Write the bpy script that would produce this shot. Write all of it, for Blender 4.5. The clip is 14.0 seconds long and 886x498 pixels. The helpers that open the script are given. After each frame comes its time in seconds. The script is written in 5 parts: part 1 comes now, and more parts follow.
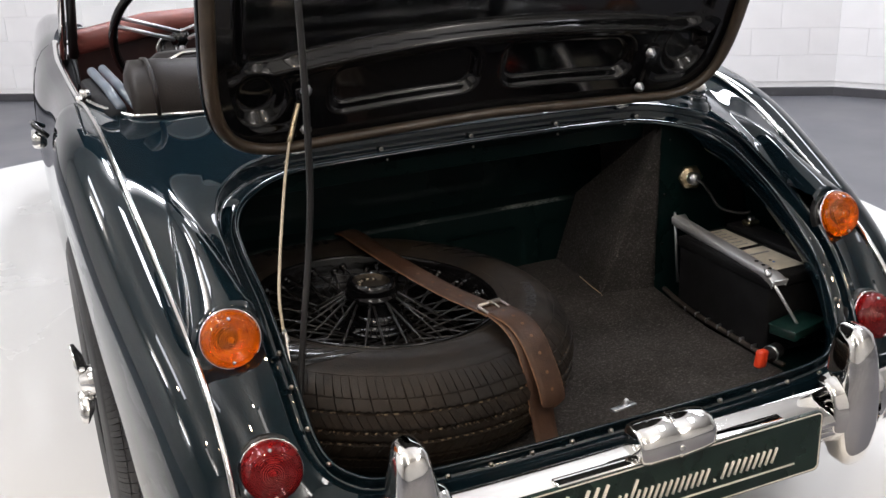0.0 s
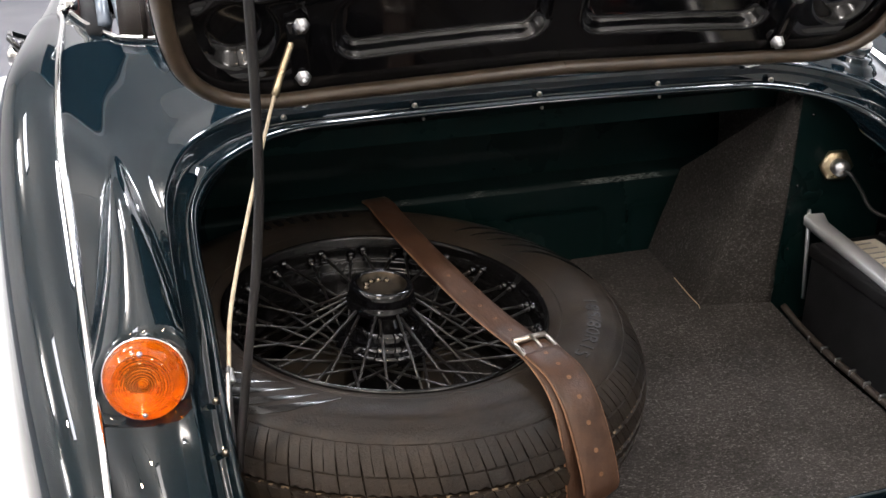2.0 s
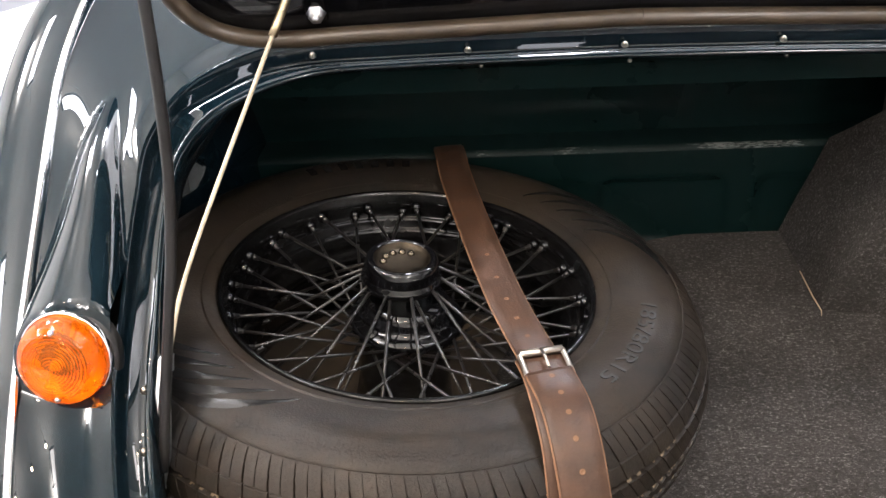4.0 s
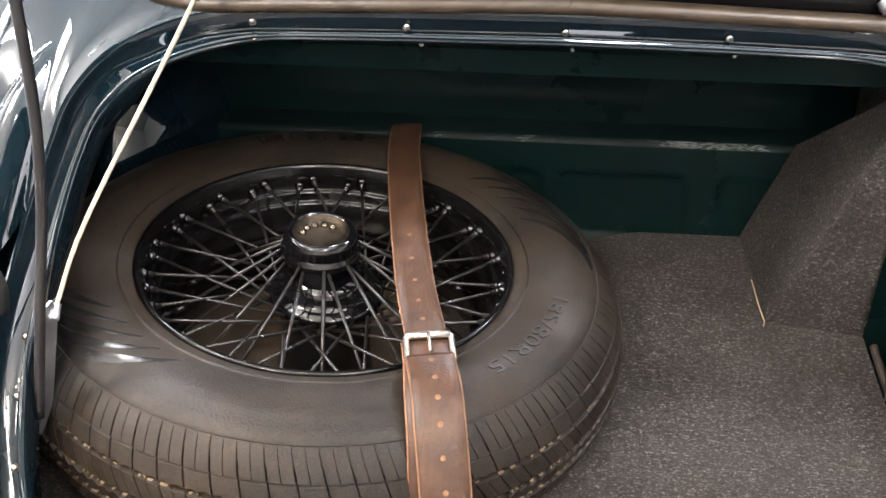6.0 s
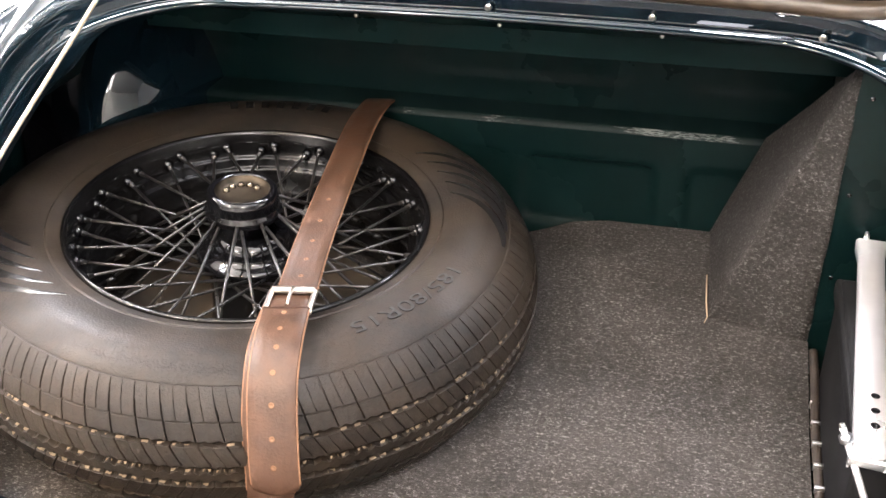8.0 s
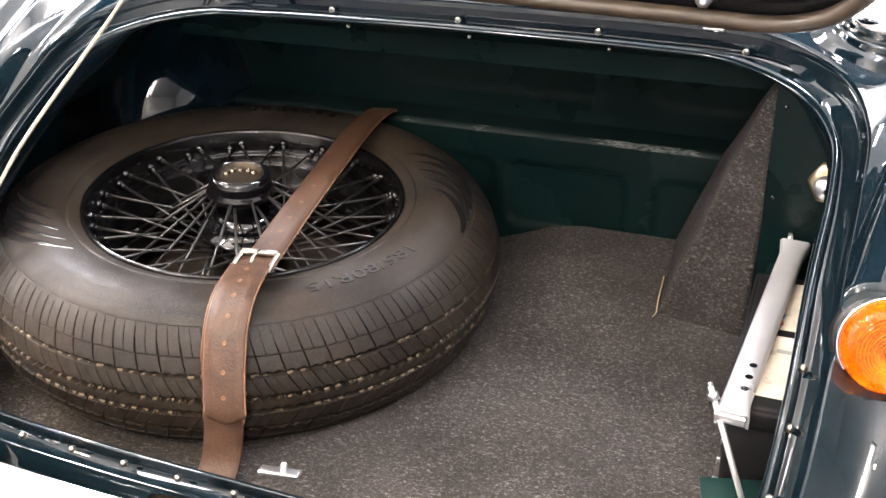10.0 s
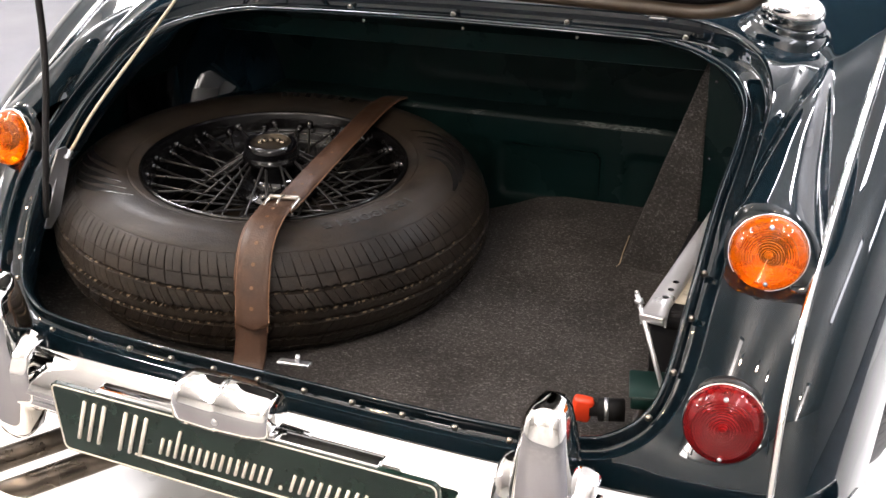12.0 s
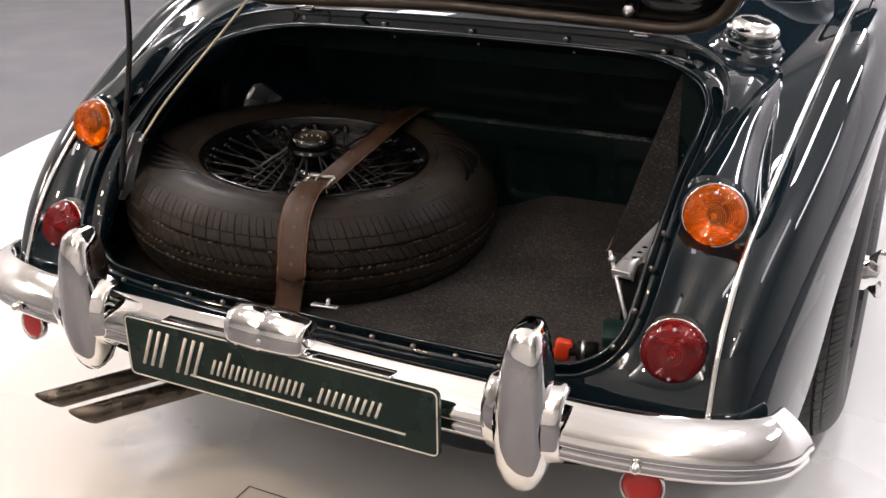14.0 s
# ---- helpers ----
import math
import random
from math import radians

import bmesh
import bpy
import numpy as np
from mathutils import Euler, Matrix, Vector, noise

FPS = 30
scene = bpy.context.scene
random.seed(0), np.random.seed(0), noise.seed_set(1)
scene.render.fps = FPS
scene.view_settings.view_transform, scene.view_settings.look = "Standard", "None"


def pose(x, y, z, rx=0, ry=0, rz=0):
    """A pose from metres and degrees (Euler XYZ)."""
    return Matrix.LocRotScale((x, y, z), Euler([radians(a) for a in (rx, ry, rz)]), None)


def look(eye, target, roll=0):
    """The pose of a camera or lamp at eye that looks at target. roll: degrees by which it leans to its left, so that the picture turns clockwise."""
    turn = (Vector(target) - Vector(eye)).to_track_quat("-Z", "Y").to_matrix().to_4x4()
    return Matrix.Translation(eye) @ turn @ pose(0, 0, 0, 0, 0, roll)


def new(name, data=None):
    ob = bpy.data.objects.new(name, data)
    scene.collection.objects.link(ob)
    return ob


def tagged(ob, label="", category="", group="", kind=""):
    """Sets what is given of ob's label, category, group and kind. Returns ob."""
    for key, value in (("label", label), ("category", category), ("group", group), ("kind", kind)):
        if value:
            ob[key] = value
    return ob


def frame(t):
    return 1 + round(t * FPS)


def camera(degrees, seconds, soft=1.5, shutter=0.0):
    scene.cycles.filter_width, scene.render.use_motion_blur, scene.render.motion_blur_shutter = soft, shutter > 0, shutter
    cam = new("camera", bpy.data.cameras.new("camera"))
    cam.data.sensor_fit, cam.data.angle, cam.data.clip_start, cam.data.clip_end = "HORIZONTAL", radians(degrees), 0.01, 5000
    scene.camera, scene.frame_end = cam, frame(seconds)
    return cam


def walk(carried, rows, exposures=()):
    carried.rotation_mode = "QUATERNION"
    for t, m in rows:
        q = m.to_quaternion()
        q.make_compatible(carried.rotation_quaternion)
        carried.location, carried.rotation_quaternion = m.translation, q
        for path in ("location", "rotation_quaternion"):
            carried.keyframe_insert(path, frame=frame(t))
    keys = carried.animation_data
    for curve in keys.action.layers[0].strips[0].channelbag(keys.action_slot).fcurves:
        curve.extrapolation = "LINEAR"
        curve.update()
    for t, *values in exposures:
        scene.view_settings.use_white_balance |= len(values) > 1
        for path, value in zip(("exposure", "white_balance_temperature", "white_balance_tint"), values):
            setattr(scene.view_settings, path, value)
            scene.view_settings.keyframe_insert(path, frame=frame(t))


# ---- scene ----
cam = camera(47.3, 14.0)
PATH = [
    (0, (-0.796, -1.204, 1.219), (-0.062, 0.527, 0.536), -2.4),
    (0.5, (-0.727, -1.095, 1.218), (-0.043, 0.638, 0.49), -1.5),
    (1, (-0.621, -1.014, 1.218), (-0.045, 0.738, 0.445), -1.4),
    (1.5, (-0.555, -0.913, 1.201), (-0.035, 0.841, 0.391), -1.0),
    (2, (-0.503, -0.798, 1.175), (-0.023, 0.947, 0.324), -0.5),
    (2.5, (-0.441, -0.717, 1.183), (-0.042, 1.011, 0.258), -0.5),
    (5, (-0.11, -0.608, 1.154), (-0.268, 1.097, 0.121), -1.6),
    (5.5, (-0.083, -0.609, 1.158), (-0.225, 1.091, 0.114), -0.2),
    (6, (-0.042, -0.607, 1.16), (-0.174, 1.087, 0.105), 0.5),
    (6.5, (0.02, -0.596, 1.156), (-0.147, 1.087, 0.088), 0.3),
    (7, (0.096, -0.588, 1.149), (-0.144, 1.082, 0.076), -0.0),
    (7.5, (0.177, -0.587, 1.137), (-0.167, 1.073, 0.075), -0.7),
    (8, (0.27, -0.588, 1.129), (-0.202, 1.052, 0.085), -1.5),
    (10.5, (0.521, -0.749, 1.118), (-0.161, 0.886, 0.189), -1.6),
    (11, (0.556, -0.817, 1.124), (-0.124, 0.825, 0.207), -1.8),
    (11.5, (0.604, -0.871, 1.127), (-0.105, 0.765, 0.222), -2.0),
    (12, (0.662, -0.927, 1.128), (-0.099, 0.698, 0.244), -2.0),
    (12.5, (0.713, -0.978, 1.13), (-0.096, 0.636, 0.27), -1.9),
    (13, (0.757, -1.042, 1.127), (-0.08, 0.574, 0.299), -1.4),
    (13.5, (0.793, -1.106, 1.117), (-0.054, 0.521, 0.321), -1.1),
    (14, (0.815, -1.182, 1.116), (-0.017, 0.461, 0.336), -0.8),
]
EXPOSURE = [(0, -1.27, 6320, 13), (1.0, -0.98, 6340, 13), (1.5, -0.73, 6330, 14), (2.5, -0.14, 6360, 14), (5, 0.58, 6340, 14), (6.5, 1.17, 6320, 14), (7.5, 1.46, 6360, 15), (8, 1.46, 6400, 16), (10.5, 0.86, 6420, 16), (11, 0.64, 6420, 17), (12, -0.13, 6510, 16), (13, -0.80, 6600, 17), (14, -1.16, 6650, 18)]
walk(cam, [(t, look(eye, target, roll)) for t, eye, target, roll in PATH], EXPOSURE)

# ---- light ----
world = bpy.data.worlds.new("world")
scene.world = world
world.use_nodes = True
world.node_tree.nodes["Background"].inputs[0].default_value = (0.9, 0.95, 1.0, 1)
world.node_tree.nodes["Background"].inputs[1].default_value = 0.05


# ---- materials ----
def material(name, color, rough=0.5, metal=0.0, coat=0.0, noise_scale=0.0, vary=0.0, bump=0.0, bump_scale=200.0, spec=0.5, rough_vary=0.0, detail=6.0):
    m = bpy.data.materials.new(name)
    m.use_nodes = True
    nt = m.node_tree
    b = nt.nodes["Principled BSDF"]
    b.inputs["Base Color"].default_value = (*color, 1)
    b.inputs["Roughness"].default_value = rough
    b.inputs["Metallic"].default_value = metal
    b.inputs["Coat Weight"].default_value = coat
    b.inputs["Coat Roughness"].default_value = 0.02
    b.inputs["Specular IOR Level"].default_value = spec
    tc = nt.nodes.new("ShaderNodeTexCoord")
    if vary or rough_vary:
        n = nt.nodes.new("ShaderNodeTexNoise")
        n.inputs["Scale"].default_value = noise_scale or 8.0
        n.inputs["Detail"].default_value = detail
        nt.links.new(tc.outputs["Object"], n.inputs["Vector"])
        if vary:
            r = nt.nodes.new("ShaderNodeMix")
            r.data_type = "RGBA"
            r.inputs[6].default_value = (*[max(0.0, c * (1 - vary)) for c in color], 1)
            r.inputs[7].default_value = (*[min(1.0, c * (1 + vary)) for c in color], 1)
            ramp = nt.nodes.new("ShaderNodeMapRange")
            ramp.inputs[1].default_value, ramp.inputs[2].default_value = 0.3, 0.7
            nt.links.new(n.outputs["Fac"], ramp.inputs[0])
            nt.links.new(ramp.outputs[0], r.inputs[0])
            nt.links.new(r.outputs[2], b.inputs["Base Color"])
        if rough_vary:
            mr = nt.nodes.new("ShaderNodeMapRange")
            mr.inputs[1].default_value, mr.inputs[2].default_value = 0.3, 0.7
            mr.inputs[3].default_value, mr.inputs[4].default_value = max(0.0, rough - rough_vary), min(1.0, rough + rough_vary)
            nt.links.new(n.outputs["Fac"], mr.inputs[0])
            nt.links.new(mr.outputs[0], b.inputs["Roughness"])
    if bump:
        n2 = nt.nodes.new("ShaderNodeTexNoise")
        n2.inputs["Scale"].default_value = bump_scale
        n2.inputs["Detail"].default_value = 4
        nt.links.new(tc.outputs["Object"], n2.inputs["Vector"])
        bp = nt.nodes.new("ShaderNodeBump")
        bp.inputs["Strength"].default_value = bump
        bp.inputs["Distance"].default_value = 0.002
        nt.links.new(n2.outputs["Fac"], bp.inputs["Height"])
        nt.links.new(bp.outputs[0], b.inputs["Normal"])
    return m


def carpet():
    """Needle-felt: salt-and-pepper tufts with pale and dark fibres, over soft blotches."""
    m = material("charcoal_carpet", (0.075, 0.070, 0.066), 0.95, bump=0.9, bump_scale=330, spec=0.12)
    nt = m.node_tree
    b = nt.nodes["Principled BSDF"]
    tc = nt.nodes.new("ShaderNodeTexCoord")
    outs = []
    for turn, sc in (((0.2, 0.4, 0.5), (130, 480, 360)), ((0.5, -0.3, -0.9), (140, 440, 340)), ((0.0, 0.0, 0.0), (280, 280, 280))):
        mp = nt.nodes.new("ShaderNodeMapping")
        mp.inputs["Rotation"].default_value = turn
        mp.inputs["Scale"].default_value = sc
        n = nt.nodes.new("ShaderNodeTexNoise")
        n.inputs["Scale"].default_value = 1.0
        n.inputs["Detail"].default_value = 4
        n.inputs["Roughness"].default_value = 0.65
        n.inputs["Distortion"].default_value = 0.8
        nt.links.new(tc.outputs["Object"], mp.inputs[0])
        nt.links.new(mp.outputs[0], n.inputs["Vector"])
        outs.append(n.outputs["Fac"])
    mx = nt.nodes.new("ShaderNodeMath")
    mx.operation = "MAXIMUM"
    nt.links.new(outs[0], mx.inputs[0])
    nt.links.new(outs[1], mx.inputs[1])
    av = nt.nodes.new("ShaderNodeMath")
    av.operation = "MULTIPLY_ADD"
    av.inputs[1].default_value = 0.9
    nt.links.new(outs[2], av.inputs[0])
    nt.links.new(mx.outputs[0], av.inputs[2])
    ramp = nt.nodes.new("ShaderNodeValToRGB")
    e = ramp.color_ramp.elements
    e[0].position, e[0].color = 0.84, (0.0192, 0.0170, 0.0158, 1)
    e[1].position, e[1].color = 1.0, (0.108, 0.103, 0.100, 1)
    dark = e.new(0.94)
    dark.color = (0.0320, 0.0290, 0.0272, 1)
    pale = e.new(0.985)
    pale.color = (0.056, 0.0518, 0.0492, 1)
    sc1 = nt.nodes.new("ShaderNodeMath")
    sc1.operation = "MULTIPLY_ADD"
    sc1.inputs[1].default_value, sc1.inputs[2].default_value = 0.42, 0.515
    nt.links.new(av.outputs[0], sc1.inputs[0])
    nt.links.new(sc1.outputs[0], ramp.inputs[0])
    big = nt.nodes.new("ShaderNodeTexNoise")
    big.inputs["Scale"].default_value = 9.0
    big.inputs["Detail"].default_value = 5.0
    nt.links.new(tc.outputs["Object"], big.inputs["Vector"])
    mr = nt.nodes.new("ShaderNodeMapRange")
    mr.inputs[1].default_value, mr.inputs[2].default_value, mr.inputs[3].default_value, mr.inputs[4].default_value = 0.3, 0.7, 0.75, 1.25
    nt.links.new(big.outputs["Fac"], mr.inputs[0])
    mul = nt.nodes.new("ShaderNodeVectorMath")
    mul.operation = "SCALE"
    nt.links.new(ramp.outputs[0], mul.inputs[0])
    nt.links.new(mr.outputs[0], mul.inputs["Scale"])
    nt.links.new(mul.outputs[0], b.inputs["Base Color"])
    return m


PAINT = material("green_paint", (0.0030, 0.0084, 0.0122), 0.012, spec=0.5)
INNER = material("inner_paint", (0.0020, 0.0084, 0.0081), 0.30, noise_scale=4, vary=0.12, rough_vary=0.1, spec=0.16)
LEDGE = material("ledge_paint", (0.0020, 0.0084, 0.0081), 0.6, noise_scale=4, vary=0.12, spec=0.15)
CHROME = material("chrome", (0.82, 0.81, 0.79), 0.05, metal=1.0, rough_vary=0.02, noise_scale=6)
STEEL = material("zinc_steel", (0.66, 0.67, 0.69), 0.34, metal=1.0, noise_scale=9, vary=0.05, rough_vary=0.04)
def dusty(name, dark, dust, lo, hi, scale, rough):
    """A dark surface with brownish dust lying in soft patches and streaks."""
    m = material(name, dark, rough, bump=0.28, bump_scale=380, rough_vary=0.16, noise_scale=14, spec=0.24)
    nt = m.node_tree
    b = nt.nodes["Principled BSDF"]
    tc = nt.nodes.new("ShaderNodeTexCoord")
    n1 = nt.nodes.new("ShaderNodeTexNoise")
    n1.inputs["Scale"].default_value, n1.inputs["Detail"].default_value = scale, 8
    n2 = nt.nodes.new("ShaderNodeTexNoise")
    n2.inputs["Scale"].default_value, n2.inputs["Detail"].default_value = scale * 14, 4
    mul = nt.nodes.new("ShaderNodeMath")
    mul.operation = "MULTIPLY_ADD"
    mul.inputs[1].default_value = 0.35
    nt.links.new(tc.outputs["Object"], n1.inputs["Vector"])
    nt.links.new(tc.outputs["Object"], n2.inputs["Vector"])
    nt.links.new(n2.outputs["Fac"], mul.inputs[0])
    nt.links.new(n1.outputs["Fac"], mul.inputs[2])
    mr = nt.nodes.new("ShaderNodeMapRange")
    mr.inputs[1].default_value, mr.inputs[2].default_value = lo, hi
    nt.links.new(mul.outputs[0], mr.inputs[0])
    mix = nt.nodes.new("ShaderNodeMix")
    mix.data_type = "RGBA"
    mix.inputs[6].default_value = (*dark, 1)
    mix.inputs[7].default_value = (*dust, 1)
    nt.links.new(mr.outputs[0], mix.inputs[0])
    nt.links.new(mix.outputs[2], b.inputs["Base Color"])
    return m


RUBBER = dusty("tyre_rubber", (0.0062, 0.0058, 0.0055), (0.0235, 0.0165, 0.0106), 0.46, 0.86, 5.0, 0.54)
ROAD_RUBBER = material("road_tyre_rubber", (0.009, 0.009, 0.0095), 0.5, noise_scale=20, vary=0.3)
SEAL = material("seal_rubber", (0.010, 0.0095, 0.0095), 0.42, noise_scale=30, vary=0.3)
RIM_ENAMEL = material("worn_rim_enamel", (0.0032, 0.0031, 0.0032), 0.17, rough_vary=0.12, noise_scale=30, spec=0.34)
BLACK = material("black_enamel", (0.003, 0.003, 0.0035), 0.075, rough_vary=0.03, noise_scale=20)
PLASTIC = material("black_plastic", (0.008, 0.008, 0.0085), 0.6, noise_scale=30, vary=0.3, spec=0.1)
LEATHER = material("brown_leather", (0.046, 0.0232, 0.0136), 0.44, noise_scale=40, vary=0.35, bump=0.25, bump_scale=350, rough_vary=0.1, spec=0.32)
LEATHER_EDGE = material("raw_leather_edge", (0.17, 0.085, 0.043), 0.7, noise_scale=60, vary=0.3)
CARPET = carpet()
DISC = material("white_floor", (0.675, 0.675, 0.655), 0.26, noise_scale=1.2, vary=0.03, rough_vary=0.06)
FLOOR = material("grey_floor", (0.098, 0.10, 0.112), 0.4, noise_scale=2.0, vary=0.06, rough_vary=0.08)
BLOCK = material("painted_block", (0.88, 0.87, 0.868), 0.55, noise_scale=5, vary=0.03, bump=0.2, bump_scale=90)
BASE = material("dark_strip", (0.05, 0.05, 0.055), 0.5, noise_scale=5, vary=0.2)
WALL = material("white_wall_paint", (0.86, 0.85, 0.845), 0.6, noise_scale=3, vary=0.03, bump=0.1, bump_scale=60)
BEIGE = material("beige_wall_paint", (0.77, 0.745, 0.70), 0.6, noise_scale=2, vary=0.06)
# near-black gloss for the added reflection panel on the end wall
DARKSHEET = material("dark_gloss", (0.004, 0.005, 0.006), 0.08)
CEIL = material("ceiling_paint", (0.72, 0.705, 0.675), 0.8, noise_scale=2, vary=0.05)

LIDSEAL = material("brown_seal_rubber", (0.046, 0.033, 0.021), 0.30, coat=0.2, noise_scale=40, vary=0.3)
RED = material("red_leather", (0.16, 0.045, 0.035), 0.45, noise_scale=30, vary=0.2, bump=0.15, bump_scale=300)
RED_DARK = material("dark_red_panel", (0.030, 0.010, 0.009), 0.45, noise_scale=20, vary=0.2)
HIDE = material("dark_brown_hide", (0.0095, 0.0062, 0.0047), 0.46, spec=0.2, noise_scale=12, vary=0.3, bump=0.2, bump_scale=260, rough_vary=0.08)
SCREEN = material("blue_grey_plastic", (0.105, 0.130, 0.160), 0.3, noise_scale=20, vary=0.2)
THREAD = material("beige_thread", (0.45, 0.33, 0.22), 0.8)
CABLE = material("cream_cable", (0.50, 0.43, 0.31), 0.5, noise_scale=80, vary=0.15)
BRASS = material("aged_brass", (0.50, 0.42, 0.28), 0.35, metal=1.0, noise_scale=60, vary=0.3, rough_vary=0.1)
BULB = material("bulb_glass", (0.8, 0.8, 0.75), 0.1)
AMBER_BOWL = material("amber_inner_bowl", (0.95, 0.62, 0.20), 0.27, metal=1.0, noise_scale=60, rough_vary=0.1)
RED_BOWL = material("red_inner_bowl", (0.95, 0.42, 0.36), 0.28, metal=1.0, noise_scale=60, rough_vary=0.1)
REDREF = material("red_reflector", (0.42, 0.012, 0.010), 0.25, coat=0.6, bump=0.5, bump_scale=700)
PLATE = material("plate_green", (0.0065, 0.020, 0.0145), 0.28, noise_scale=12, vary=0.2, rough_vary=0.1)
CREAM = material("cream_paint", (0.80, 0.76, 0.68), 0.4, noise_scale=40, vary=0.06)
EXHAUST = material("blued_steel", (0.10, 0.085, 0.07), 0.3, metal=0.8, noise_scale=25, vary=0.4, rough_vary=0.1)
HUBCUP = material("dull_bronze", (0.037, 0.029, 0.020), 0.42, metal=0.9, noise_scale=70, vary=0.5, rough_vary=0.1)
BOSS = material("tarnished_boss", (0.13, 0.105, 0.078), 0.24, metal=1.0, noise_scale=90, vary=0.3)
STUD = material("dull_stud_steel", (0.30, 0.27, 0.23), 0.30, metal=1.0, noise_scale=200, vary=0.3)
WORN = material("worn_buckle_steel", (0.50, 0.46, 0.41), 0.36, metal=1.0, noise_scale=80, vary=0.15)
# tan colour standing in for warm glints on the tread's groove edges
GLINT = material("tan_glint", (0.105, 0.076, 0.044), 0.7, noise_scale=120, vary=0.4)
SPOKE = material("black_spoke", (0.013, 0.012, 0.0115), 0.34, coat=0.15, metal=0.1, noise_scale=90, vary=0.3, rough_vary=0.1)
MOULD = material("mould_rubber", (0.0098, 0.0094, 0.0092), 0.24, noise_scale=20, vary=0.2)
BACKING = material("dusty_brown_board", (0.036, 0.027, 0.018), 0.6, noise_scale=12, vary=0.6)
HOLE = material("punched_hole", (0.14, 0.075, 0.038), 0.8)
GALV = material("galvanised_steel", (0.78, 0.79, 0.81), 0.30, metal=0.68, noise_scale=14, vary=0.08, rough_vary=0.05)
LABEL = material("printed_label", (0.58, 0.53, 0.43), 0.35, noise_scale=28, vary=0.28, rough_vary=0.1)
LBL_Y = material("label_yellow", (0.65, 0.45, 0.03), 0.4)
LBL_B = material("label_blue", (0.05, 0.16, 0.45), 0.4)
LBL_R = material("label_red", (0.45, 0.06, 0.04), 0.4)
LBL_G = material("label_grey", (0.25, 0.25, 0.24), 0.4)
LBL_K = material("label_black", (0.02, 0.02, 0.02), 0.4)
REDKEY = material("red_plastic", (0.60, 0.045, 0.012), 0.35, noise_scale=40, vary=0.1)
HOUSING = material("housing_green", (0.004, 0.018, 0.015), 0.3, noise_scale=30, vary=0.2)
LOOM = material("brown_loom", (0.022, 0.016, 0.012), 0.6, noise_scale=90, vary=0.4)


def scuffed():
    m = material("scuffed_green", (0.0020, 0.0084, 0.0081), 0.6, noise_scale=4, vary=0.12, spec=0.2)
    nt = m.node_tree
    b = nt.nodes["Principled BSDF"]
    old = b.inputs["Base Color"].links[0].from_socket
    tc = nt.nodes.new("ShaderNodeTexCoord")
    mp = nt.nodes.new("ShaderNodeMapping")
    mp.inputs["Scale"].default_value = (110, 900, 900)
    n = nt.nodes.new("ShaderNodeTexNoise")
    n.inputs["Scale"].default_value = 1.0
    n.inputs["Detail"].default_value = 5
    big = nt.nodes.new("ShaderNodeTexNoise")
    big.inputs["Scale"].default_value = 14.0
    nt.links.new(tc.outputs["Object"], mp.inputs[0])
    nt.links.new(mp.outputs[0], n.inputs["Vector"])
    nt.links.new(tc.outputs["Object"], big.inputs["Vector"])
    add = nt.nodes.new("ShaderNodeMath")
    add.operation = "MULTIPLY_ADD"
    add.inputs[2].default_value = 0.0
    nt.links.new(n.outputs["Fac"], add.inputs[0])
    nt.links.new(big.outputs["Fac"], add.inputs[1])
    mr = nt.nodes.new("ShaderNodeMapRange")
    mr.inputs[1].default_value, mr.inputs[2].default_value = 0.305, 0.350
    nt.links.new(add.outputs[0], mr.inputs[0])
    mix = nt.nodes.new("ShaderNodeMix")
    mix.data_type = "RGBA"
    mix.inputs[7].default_value = (0.115, 0.125, 0.120, 1)
    nt.links.new(mr.outputs[0], mix.inputs[0])
    nt.links.new(old, mix.inputs[6])
    nt.links.new(mix.outputs[2], b.inputs["Base Color"])
    return m


SCUFF = scuffed()


def lens(name, color, rough=0.06):
    m = bpy.data.materials.new(name)
    m.use_nodes = True
    b = m.node_tree.nodes["Principled BSDF"]
    b.inputs["Base Color"].default_value = (*color, 1)
    b.inputs["Roughness"].default_value = rough
    b.inputs["Transmission Weight"].default_value = 0.35
    b.inputs["IOR"].default_value = 1.35
    b.inputs["Specular IOR Level"].default_value = 0.22
    return m


AMBER = lens("amber_plastic", (0.90, 0.20, 0.0005), 0.03)
REDLENS = lens("red_plastic_lens", (0.42, 0.009, 0.011), 0.03)
for coloured in (AMBER, REDLENS):
    coloured.node_tree.nodes["Principled BSDF"].inputs["Transmission Weight"].default_value = 0.76
    coloured.node_tree.nodes["Principled BSDF"].inputs["IOR"].default_value = 1.45
    coloured.node_tree.nodes["Principled BSDF"].inputs["Specular IOR Level"].default_value = 0.32
GLASS = lens("clear_glass", (0.95, 0.97, 0.96), 0.0)
GLASS.node_tree.nodes["Principled BSDF"].inputs["Transmission Weight"].default_value = 1.0
GLASS.node_tree.nodes["Principled BSDF"].inputs["IOR"].default_value = 1.05


# ---- mesh helpers ----
def part(name, bm, mat, parent=None, label="", smooth=True):
    me = bpy.data.meshes.new(name)
    bm.normal_update()
    bm.to_mesh(me)
    bm.free()
    if smooth:
        me.shade_smooth()
    me.materials.append(mat)
    ob = new(name, me)
    if parent is not None:
        ob.parent = parent
    if label:
        ob["label"] = label
    return ob


def thing(name, label, category, at=(0, 0, 0), group="", kind=""):
    e = new(name)
    e.location = at
    e.empty_display_size = 0.05
    return tagged(e, label, category, group, kind)


